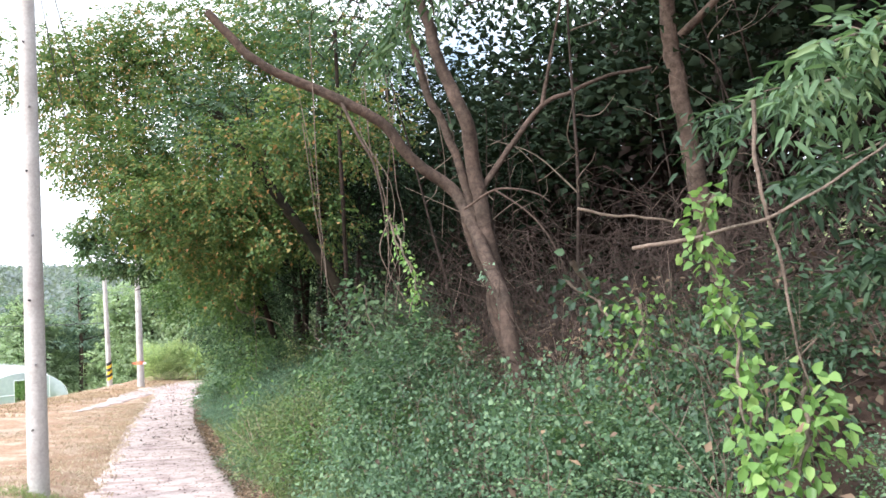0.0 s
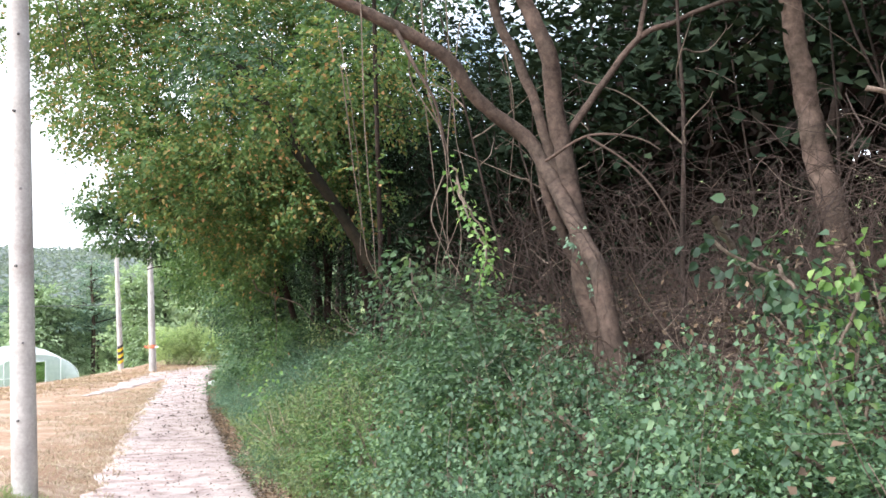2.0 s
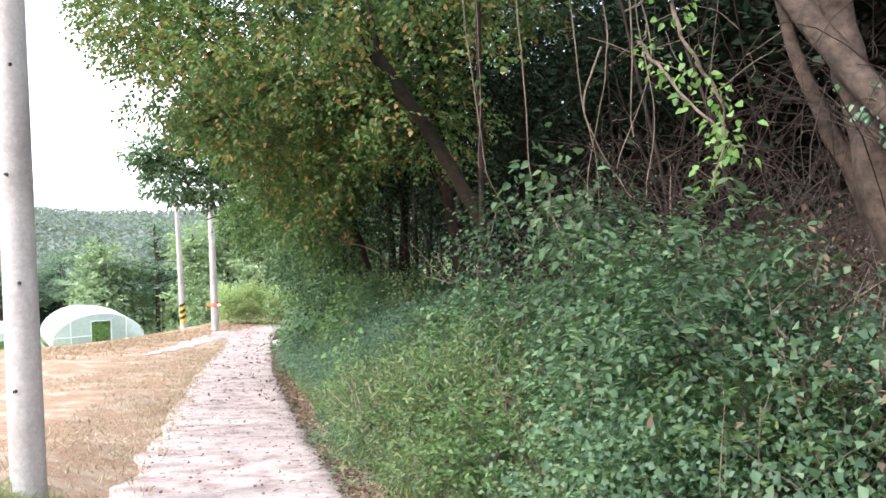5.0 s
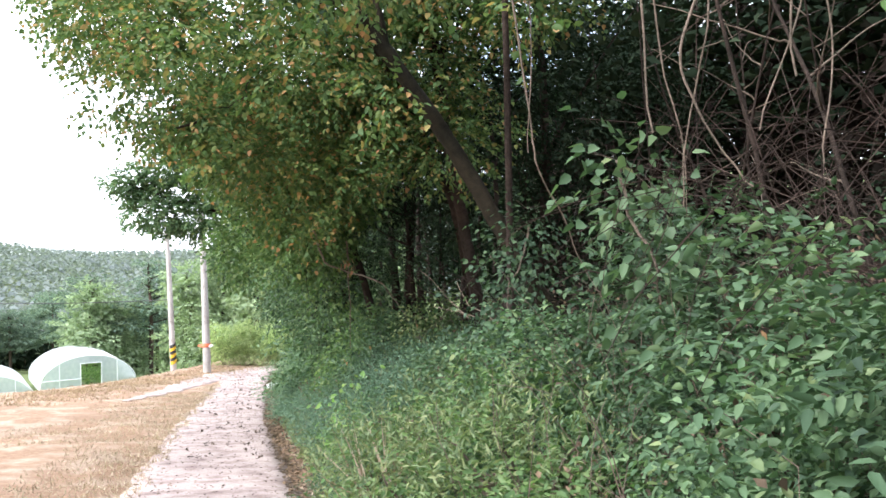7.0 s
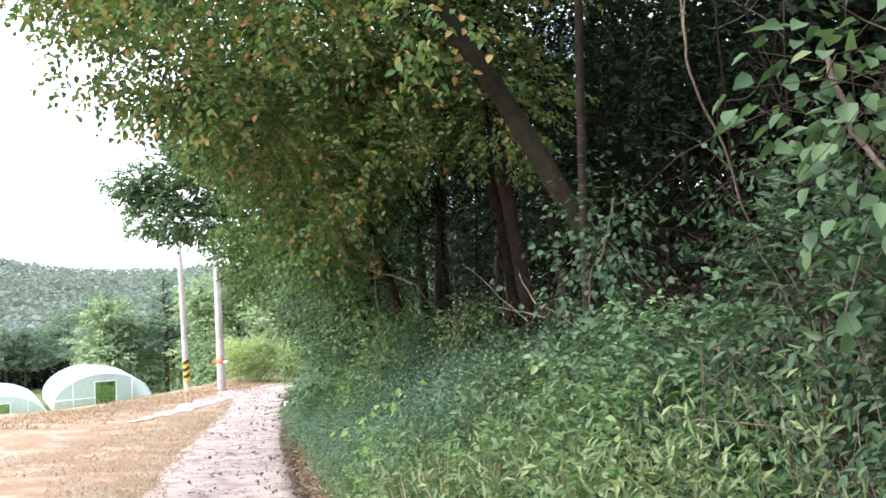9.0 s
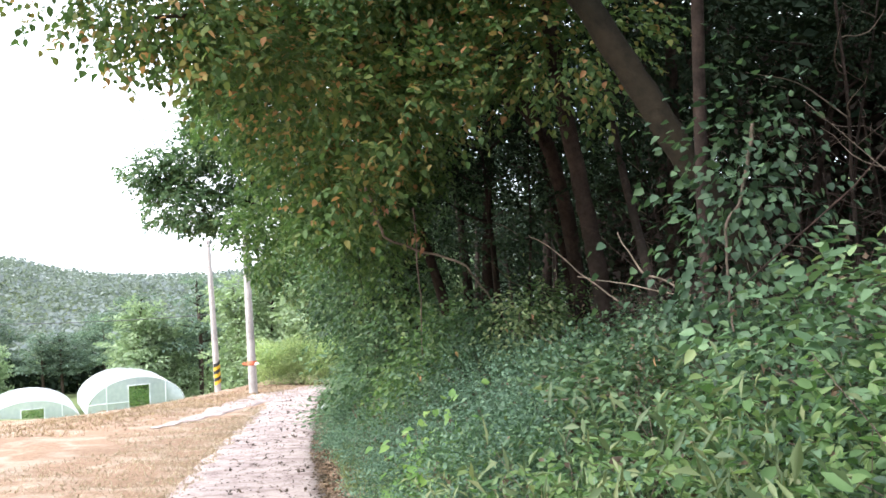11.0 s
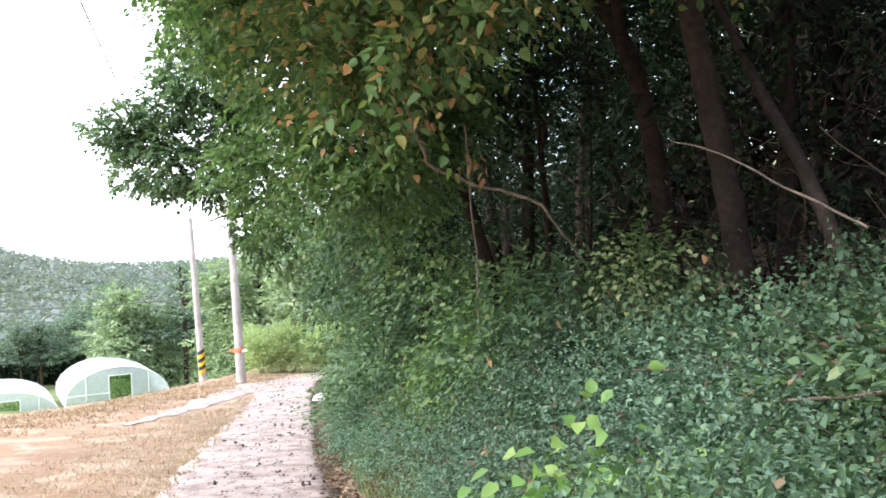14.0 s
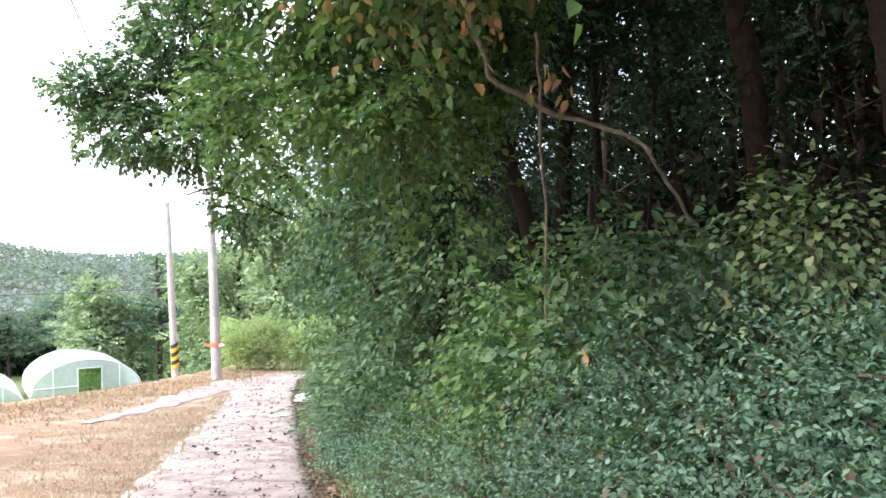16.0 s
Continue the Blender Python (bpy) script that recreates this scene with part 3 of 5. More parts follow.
# ---------------------------------------------------------------- shrubs and weeds of the bank
def shrub_base(name, mat, height, spread, stems, twigs, per, L, W, label, fine=True, droop=0.3, tw=0.3, shell=0.55, wood=M_TWIG, low=0.05):
    ob = empty(name, label, "shrub", "shrubs of the bank")
    blobs = [(0, 0, height * 0.5, spread, spread, height * 0.5)]
    for _ in range(4):
        a = rng.uniform(0, 6.28)
        blobs.append((spread * 0.55 * math.cos(a), spread * 0.55 * math.sin(a), height * rng.uniform(0.35, 0.75), spread * 0.5, spread * 0.5, height * 0.33))
    P, D = clumped(*blob_points(blobs, int(twigs * 1.5), shell), twigs, 0.33 if height < 1.5 else 0.5)
    P[:, 2] = np.maximum(P[:, 2], low)
    v, f = twig_leaves(P, D + np.array([0, 0, 0.35]), tw, per, L, W, 0.9, droop, fine)
    part("foliage", flat_mesh("foliage", v, f, mat), ob)
    sets = []
    for k in range(stems):
        e = P[rng.integers(len(P))]
        m = e * np.array([0.4, 0.4, 0.6]) + rng.normal(0, 0.05, 3)
        sets.append(tube(curve([(rng.normal(0, 0.06), rng.normal(0, 0.06), -0.15), m, e], 4, 0.02, k), [0.014, 0.004], 4))
    tagged(part("twig_tangle", make_mesh("twig_tangle", sets, wood), ob), kind="stuff")
    return ob


BASES = {
    "broad": shrub_base("shrub", M_LEAF, 0.95, 0.65, 10, 350, 7, 0.062, 0.036, "leafy green shrub on the bank above the track"),
    "dark": shrub_base("shrub", M_DARK, 0.95, 0.7, 10, 370, 7, 0.055, 0.03, "dark green small-leaved shrub on the shaded bank"),
    "blue": shrub_base("shrub", M_BLUE, 0.65, 0.75, 8, 540, 8, 0.038, 0.02, "low bluish green shrub with paired leaflets beside the track", droop=0.15, tw=0.24),
    "blue_tall": shrub_base("shrub", M_BLUE, 1.15, 0.7, 12, 620, 9, 0.042, 0.02, "waist-high bluish green shrub with paired drooping leaflets beside the track", False, droop=0.25, tw=0.32),
    "bright": shrub_base("shrub", M_BRIGHT, 0.6, 0.4, 8, 110, 6, 0.09, 0.065, "bright lime green young shrub on the bank"),
    "fresh": shrub_base("shrub", M_GREEN, 0.85, 0.6, 8, 330, 6, 0.065, 0.035, "fresh yellowish green shrub among darker growth on the bank"),
    "brown": shrub_base("dead_shrub", M_DEAD, 0.7, 0.5, 22, 60, 5, 0.06, 0.03, "half-dead shrub with brown curled leaves and bare twigs", False),
    "thicket": shrub_base("shrub", M_THICKET, 2.3, 1.15, 8, 1100, 6, 0.1, 0.05, "yellow-green roadside thicket where the track bends", False, tw=0.35),
    "far": shrub_base("shrub", M_LEAF, 1.2, 0.8, 6, 300, 6, 0.1, 0.065, "green shrub beside the far part of the track", False),
    "far_blue": shrub_base("shrub", M_BLUE, 0.8, 0.9, 6, 300, 6, 0.09, 0.06, "low bluish green shrub beside the far part of the track", False, droop=0.1),
    "weed": shrub_base("weed_clump", M_WEED, 0.5, 0.55, 10, 330, 6, 0.055, 0.014, "tall yellowish green weeds on the verge", False, droop=0.1, tw=0.22),
    "long": shrub_base("shrub", M_LONG, 1.9, 0.62, 14, 150, 17, 0.105, 0.042, "tall shrub with long drooping leaves overhanging the bank", droop=0.4, tw=0.75),
    "creeper": shrub_base("creeper_patch", M_CREEP, 0.3, 0.85, 6, 800, 5, 0.03, 0.024, "mat of small round-leaved creepers on the bank", False, droop=0.1, tw=0.16),
}
def lobed_base():
    """Rank weed with hand-shaped leaves of five lobes on long stalks."""
    ob = empty("weed_clump", "rank weed with hand-shaped five-lobed light green leaves on the verge", "shrub", "shrubs of the bank")
    n = 90
    P, D = clumped(*blob_points([(0, 0, 0.42, 0.5, 0.5, 0.36)], 150, 0.4), n, 0.4)
    face = unit(D + np.array([-0.5, -0.5, 0.9]))
    size = rng.uniform(0.6, 1.15, n)
    sets, stalks = [], []
    fwd = unit(np.cross(face, rng.normal(0, 1, (n, 3))))
    across = np.cross(face, fwd)
    for lobe, ln in ((-1.9, 0.62), (-0.95, 0.88), (0.0, 1.0), (0.95, 0.88), (1.9, 0.62)):
        d = fwd * math.cos(lobe) + across * math.sin(lobe)
        sets.append(leaves(P, d - face * 0.12, 0.125 * ln * size, 0.05 * size, True, tilt=0.1))
    for k in range(0, n, 3):
        b = P[k] * np.array([0.3, 0.3, 0.0])
        stalks.append(tube(curve([b - np.array([0, 0, 0.1]), (b + P[k]) / 2 + rng.normal(0, 0.04, 3), P[k]], 3, 0.01, k), [0.005, 0.002], 3))
    part("foliage", make_mesh("foliage", sets, M_GREEN), ob)
    tagged(part("stalks", make_mesh("stalks", stalks, M_WEED), ob), kind="stuff")
    return ob


BASES["lobed"] = lobed_base()
used = set()


TALLEST = {"lobed": 0.8, "thicket": 2.5, "broad": 1.05, "dark": 1.05, "blue": 0.75, "blue_tall": 1.25, "bright": 0.7, "fresh": 0.95, "brown": 0.75, "far": 1.3, "far_blue": 0.9, "weed": 0.55, "long": 1.9, "creeper": 0.4}


def place(kind, x, y, scale=1.0, turn=None, dz=0.0, tall=1.0, label="", top=0.0):
    """A copy of a shrub; along the far half of the bank the growth behind the lip stays low."""
    base = BASES[kind]
    u = float(side(x, y)) - HALF
    most = top or (interp(u, [(0, 0.7), (0.7, 1.2), (1.9, 1.15), (2.5, 0.55), (4, 0.35)]) if 14.8 < y < 26 else 9)
    tall = min(tall, float(most) / (TALLEST[kind] * scale))
    turn = rng.uniform(0, 360) if turn is None else turn
    m = pose(x, y, gz(x, y) + dz, rng.uniform(-6, 6), rng.uniform(-6, 6), turn) @ Matrix.Diagonal((scale, scale, scale * tall, 1))
    if kind in used:
        ob = copy_thing(base, m)
    else:
        used.add(kind)
        ob = base
        ob.matrix_world = m
    if label:
        tagged(ob, label)
    return ob


def on_bank(u, y):
    """The x at u metres right of the road's edge."""
    return float(smooth_interp(y, LINE, 1.5)) + (u + HALF) / 0.945


SPECIALS = [
    ("fresh", 1.0, 12.9, 1.1, 1.0, ""), ("fresh", 1.5, 13.8, 1.0, 1.0, ""), ("fresh", 0.9, 14.6, 1.0, 0.9, ""), ("fresh", 2.6, 20.6, 1.0, 1.1, ""), ("fresh", 1.5, 22.4, 1.1, 1.1, ""),
    ("fresh", 0.9, 18.0, 0.8, 0.9, ""), ("fresh", 1.6, 8.9, 0.8, 0.9, ""), ("fresh", 0.9, 11.0, 0.9, 0.9, ""), ("fresh", 2.4, 17.7, 1.0, 1.1, ""), ("fresh", 2.0, 6.4, 0.7, 0.8, ""),
    ("brown", 1.9, 8.3, 1.0, 1.1, ""), ("brown", 2.4, 9.8, 1.1, 1.2, ""), ("brown", 1.5, 21.0, 0.9, 1.0, ""), ("brown", 2.2, 17.0, 1.0, 1.1, ""), ("brown", 2.9, 12.6, 1.1, 1.2, ""),
    ("brown", 2.6, 23.4, 1.0, 1.2, ""), ("brown", 2.7, 6.9, 1.1, 1.0, ""), ("brown", 1.3, 11.8, 0.8, 1.0, ""), ("brown", 3.3, 19.4, 1.1, 1.2, ""),
    # kind, u, y, scale, tall, label
    ("creeper", 1.7, 5.6, 1.2, 1.2, ""), ("creeper", 1.3, 7.0, 1.2, 1.2, ""), ("creeper", 2.0, 7.6, 1.2, 1.2, ""), ("creeper", 1.2, 8.3, 1.1, 1.2, ""),
    ("creeper", 2.2, 6.2, 1.2, 1.3, ""), ("creeper", 0.9, 5.8, 1.0, 1.0, ""),
    ("blue", 1.2, 20.2, 1.0, 1.1, ""), ("blue", 1.3, 18.6, 1.0, 1.2, ""), ("blue", 0.8, 19.3, 0.9, 1.0, ""), ("blue", 1.0, 21.4, 1.0, 1.1, ""), ("blue", 1.8, 19.6, 1.1, 1.3, ""),
    ("blue", 2.2, 18.4, 1.1, 1.4, ""), ("blue", 0.7, 23.2, 0.9, 1.1, ""), ("blue", 0.9, 25.2, 1.0, 1.3, ""), ("blue", 0.6, 27.3, 0.9, 1.2, ""),
    
    ("blue_tall", 0.7, 15.8, 0.85, 1.1, ""), ("blue_tall", 1.15, 16.7, 0.95, 1.0, ""), ("blue_tall", 1.5, 17.8, 0.95, 1.0, ""), ("blue_tall", 1.8, 18.9, 1.0, 1.0, ""), ("blue_tall", 1.2, 19.8, 1.0, 0.95, ""), ("blue_tall", 0.8, 18.6, 0.8, 0.9, ""),
    ("dark", 2.4, 5.2, 1.0, 1.2, ""), ("long", 1.6, 9.7, 0.85, 1.0, ""), ("broad", 1.9, 16.2, 1.0, 1.0, ""), ("creeper", 2.6, 17.2, 1.2, 1.3, ""), ("creeper", 1.4, 16.3, 1.1, 1.3, ""), ("creeper", 2.6, 18.6, 1.2, 1.4, ""), ("blue", 2.0, 21.2, 1.2, 1.2, ""), ("creeper", 3.3, 18.2, 1.2, 1.4, ""), ("creeper", 2.0, 14.0, 1.2, 1.2, ""), ("creeper", 3.2, 16.6, 1.2, 1.5, ""),
    ("lobed", 1.2, 10.6, 0.8, 1.0, ""), ("lobed", 1.4, 11.4, 1.0, 1.0, ""), ("lobed", 1.2, 12.2, 0.9, 1.0, ""), ("lobed", 1.5, 12.6, 1.1, 1.0, ""), ("lobed", 1.9, 13.4, 1.2, 1.1, ""), ("lobed", 1.1, 13.6, 1.0, 0.9, ""), ("lobed", 1.7, 14.6, 1.0, 1.0, ""), ("lobed", 1.0, 15.0, 0.8, 0.8, ""), ("lobed", 2.4, 14.9, 1.0, 1.0, ""),
    ("weed", 0.55, 11.6, 1.1, 1.2, ""), ("weed", 0.6, 12.6, 1.2, 1.3, ""), ("weed", 0.9, 13.5, 1.2, 1.4, ""), ("weed", 0.6, 14.6, 1.1, 1.2, ""), ("weed", 1.1, 12.2, 1.2, 1.3, ""),
    ("dark", 2.6, 15.2, 1.1, 1.2, ""), ("broad", 2.1, 14.4, 1.1, 1.1, ""), ("dark", 3.2, 14.6, 1.2, 1.3, ""),
    ("broad", 1.5, 10.1, 1.0, 1.15, ""), ("broad", 1.0, 9.4, 0.8, 1.0, ""), ("dark", 1.7, 9.2, 1.0, 1.1, ""), ("broad", 2.2, 10.6, 1.1, 1.15, ""),
    ("long", 2.3, 12.3, 1.0, 1.0, ""), ("long", 1.9, 11.3, 0.85, 0.9, ""), ("long", 2.5, 13.6, 1.0, 1.0, ""),
]
for kind, u, y, s, tall, lab in SPECIALS:
    place(kind, on_bank(u, y), y, s, None, -0.03, tall, lab)

# the rest of the hedge, thinning into the wood
for y in np.arange(2.5, 25, 1.0):
    rows = ((0.72, ("weed", "creeper", "weed"), 0.6), (1.15, ("fresh", "creeper", "broad", "blue", "dark"), 0.62), (2.0, ("broad", "creeper", "dark", "creeper"), 0.62), (3.2, ("dark", "creeper", "broad"), 0.55))
    for u0, kinds, s0 in rows:
        if (y < 4.5 and u0 < 1.0) or (u0 > 3 and y % 2 < 1):
            continue
        yy, u = y + rng.uniform(-0.4, 0.4), u0 + rng.uniform(-0.2, 0.25)
        kind = kinds[int(rng.integers(len(kinds)))]
        if y > 15 and kind == "dark" and u0 < 3:
            kind = ("blue", "fresh")[int(rng.integers(2))]
        place(kind, on_bank(u, yy), yy, s0 * rng.uniform(0.8, 1.25), None, -0.05, rng.uniform(0.9, 1.2))
for y in np.arange(25.5, 48.5, 1.3):
    for u0, kinds, s0 in ((0.55, ("far_blue", "weed"), 0.6), (1.4, ("far", "far_blue"), 0.95), (2.6, ("far", "far"), 1.3)):
        yy = y + rng.uniform(-0.5, 0.5)
        if u0 < 1 and 36.5 < yy < 39.5:
            continue
        place(kinds[int(rng.integers(2))], on_bank(u0, yy), yy, s0 * rng.uniform(0.8, 1.2), None, -0.05, rng.uniform(0.9, 1.2))
# yellow-green thicket at the road's end
for k in range(13):
    x, y = -17.8 + 0.8 * k + rng.uniform(-0.3, 0.3), 50.6 + rng.uniform(0, 2.2)
    place("thicket", x, y, 1.0, None, 0, rng.uniform(0.85, 1.15))


# ---------------------------------------------------------------- trees
def limb_tree(name, label, trunk, r0, r1, limbs, blobs, n_twigs, per, L, W, mat, bark=M_BARK, fine=False, droop=0.3, tw=0.4, category="tree", group="trees of the wood", shell=0.5, seed=1):
    """A tree: trunk through given points, limbs as (points, r0, r1), a crown of leafy twigs."""
    ob = empty(name, label, category, group)
    part("trunk", make_mesh("trunk", [tube(curve(trunk, 9, r0 * 0.12, seed), [r0, r1], 10, 0.05, seed)], bark, True), ob)
    for i, (pts, a, b) in enumerate(limbs):
        part("limb", make_mesh("limb", [tube(curve(pts, 6, a * 0.35, seed + i), [a, b], 7, 0.05, i)], bark, True), ob)
    if n_twigs:
        P, D = clumped(*blob_points(blobs, int(n_twigs * 1.45), shell), n_twigs, 1.1, 1.6)
        v, f = twig_leaves(P, D + rng.normal(0, 0.3, D.shape) + np.array([0, 0, -0.1]), tw, per, L, W, 0.9, droop, fine)
        part("crown", flat_mesh("crown", v, f, mat), ob)
        sets = []
        top = np.array(trunk[-1], float)
        for k in range(min(24, n_twigs // 14)):
            e = P[rng.integers(len(P))]
            s = np.array(trunk[len(trunk) // 2], float) * 0.4 + top * 0.6 if k % 2 else top
            s = e + (s - e) * rng.uniform(0.25, 0.45)
            sets.append(tube(curve([s, (s + e) / 2 + rng.normal(0, 0.15, 3), e], 4, 0.05, k), [0.014, 0.006], 4))
        tagged(part("twig_tangle", make_mesh("twig_tangle", sets, bark), ob), kind="stuff")
    return ob


def wood_tree(kind, h, seed):
    g = np.random.default_rng(seed)
    lean = g.normal(0, 0.05, 2)
    trunk = [(0, 0, -0.3), (lean[0] * h * 0.4, lean[1] * h * 0.4, h * 0.4), (lean[0] * h, lean[1] * h, h * 0.85)]
    top = np.array(trunk[-1])
    limbs, blobs = [], [(top[0], top[1], h * 0.85, h * 0.2, h * 0.2, h * 0.16)]
    for k in range(6):
        a, z0 = g.uniform(0, 6.28), h * g.uniform(0.55, 0.85)
        e = np.array([math.cos(a) * h * 0.24, math.sin(a) * h * 0.24, z0 + h * g.uniform(0.05, 0.2)])
        s = np.array([lean[0] * z0, lean[1] * z0, z0])
        limbs.append(([s, (s + e) / 2 + g.normal(0, 0.1, 3), e], 0.05, 0.015))
        blobs.append((*e, h * 0.14, h * 0.14, h * 0.09))
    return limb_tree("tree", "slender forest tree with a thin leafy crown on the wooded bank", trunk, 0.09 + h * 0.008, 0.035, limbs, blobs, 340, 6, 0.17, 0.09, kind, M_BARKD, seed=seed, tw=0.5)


# crowns of the wood take the leaf colour with shade painted in
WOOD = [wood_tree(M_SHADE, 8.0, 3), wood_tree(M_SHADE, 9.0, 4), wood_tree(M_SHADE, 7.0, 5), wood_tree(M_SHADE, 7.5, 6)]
wood_used = set()


def place_tree(k, x, y, s, turn):
    m = pose(x, y, gz(x, y) - 0.1, rng.uniform(-4, 4), rng.uniform(-4, 4), turn) @ Matrix.Diagonal((s, s, s, 1))
    if k in wood_used:
        copy_thing(WOOD[k], m)
    else:
        wood_used.add(k)
        WOOD[k].matrix_world = m


spots = []
for _ in range(4000):
    u, y = rng.uniform(4.0, 22), rng.uniform(-3, 66)
    x = on_bank(u, min(y, 46)) + (max(0, y - 46) * 0.2)
    if len(spots) < 54 and all((x - a) ** 2 + (y - b) ** 2 > 2.3 ** 2 for a, b in spots) and not (u < 5.5 and y < 14) and not (u < 7.5 and 13 < y < 25) and math.hypot(x - 3.95, y - 11.65) > 2.5 and math.hypot(x, y) > 6:
        spots.append((x, y))
for i, (x, y) in enumerate(spots):
    place_tree((0, 1, 2, 0, 3, 1, 2)[i % 7], x, y, rng.uniform(0.8, 1.15), rng.uniform(0, 360))

# the leaning many-stemmed tree above the track
def offset(pts, o):
    return [tuple(np.array(p) - np.array(o)) for p in pts]


LT = (0.95, 9.0, gz(0.95, 9.0))
leaning = limb_tree("leaning_tree", "bare-stemmed leaning tree forking over the bank, smooth brown bark", offset([(0.98, 8.75, LT[2] - 0.3), (0.73, 9.05, 0.7), (0.66, 9.25, 1.12), (0.5, 9.8, 1.58), (0.21, 10.4, 2.33), (-0.33, 10.35, 2.78), (-0.74, 10.2, 3.26), (-1.38, 10.1, 3.6), (-1.89, 10.0, 3.81), (-2.32, 9.9, 4.08), (-2.73, 9.8, 4.55)], LT), 0.095, 0.05,
                    [(offset([(0.95, 9.3, LT[2] - 0.3), (0.72, 9.7, 0.75), (0.6, 10.0, 1.5), (0.45, 10.2, 2.3), (0.35, 10.1, 3.0), (0.14, 10.1, 3.6), (-0.05, 10.1, 4.16), (-0.24, 10.1, 4.8), (-0.5, 10.2, 6.5)], LT), 0.125, 0.06),
                     (offset([(0.5, 10.15, 1.8), (0.42, 10.2, 2.1), (0.23, 10.3, 2.72), (0.04, 10.35, 3.21), (-0.16, 10.4, 3.7), (-0.28, 10.4, 4.11), (-0.41, 10.4, 4.66), (-0.6, 10.6, 6.0)], LT), 0.06, 0.045),
                     (offset([(0.42, 10.15, 2.3), (0.62, 10.2, 2.57), (0.91, 10.3, 2.98), (1.3, 10.4, 3.46), (1.65, 10.4, 3.61), (2.09, 10.4, 3.79), (2.67, 10.4, 3.91)], LT), 0.045, 0.02),
                     (offset([(1.3, 10.4, 3.46), (1.42, 10.5, 4.0), (1.6, 10.6, 4.9)], LT), 0.03, 0.012),
                     (offset([(0.22, 10.42, 2.42), (0.3, 10.36, 1.95), (0.5, 10.3, 1.4), (0.76, 10.3, 0.87), (0.97, 10.3, 0.3)], LT), 0.035, 0.075),
                     (offset([(-1.2, 10.1, 3.5), (-1.0, 9.9, 3.1), (-0.8, 9.8, 2.7), (-0.68, 9.8, 2.2)], LT), 0.025, 0.01),
                     (offset([(0.29, 10.0, 2.15), (0.67, 9.6, 2.35), (1.05, 9.3, 2.28), (1.22, 9.2, 2.16)], LT), 0.016, 0.006),
                     (offset([(0.64, 9.6, 2.33), (1.04, 9.4, 2.01), (1.27, 9.2, 1.64), (1.37, 9.1, 1.34)], LT), 0.014, 0.005),
                     (offset([(0.75, 9.5, 0.5), (1.1, 9.3, 0.3), (1.6, 9.2, 0.25), (2.2, 9.3, 0.4)], LT), 0.045, 0.02)],
                    [(-2.6, -3.6, 5.0, 1.2, 1.2, 0.8), (-1.4, 2, 6.2, 2.0, 1.8, 1.0), (0.8, 1.6, 5.6, 1.8, 1.4, 0.9)], 700, 7, 0.13, 0.05, M_DARK, M_BARK, seed=11)
leaning.location = LT

RT = (3.95, 11.65, gz(3.95, 11.65))
rough = limb_tree("rough_tree", "thick rough-barked tree inside the wood, trunk wound with dead ivy", offset([(4.05, 11.65, RT[2] - 0.3), (3.83, 11.65, 1.74), (3.66, 11.65, 2.3), (3.52, 11.65, 3.1), (3.38, 11.65, 4.0), (3.24, 11.65, 5.0), (3.1, 11.5, 8.5)], RT), 0.17, 0.1,
                  [(offset([(3.4, 11.6, 4.6), (4.6, 11.0, 5.8), (5.6, 10.4, 6.4)], RT), 0.06, 0.02), (offset([(3.4, 11.6, 5.4), (2.2, 11.0, 6.4), (1.4, 10.4, 7.2)], RT), 0.06, 0.02)],
                  [(0.6, -1, 6.4, 2.2, 2.0, 1.2), (-1.4, -1, 6.6, 1.8, 1.6, 1.0)], 600, 7, 0.15, 0.05, M_DARK, bark_material("bark_rough", (0.05, 0.035, 0.03), (0.26, 0.19, 0.16), 9), seed=13)
rough.location = RT

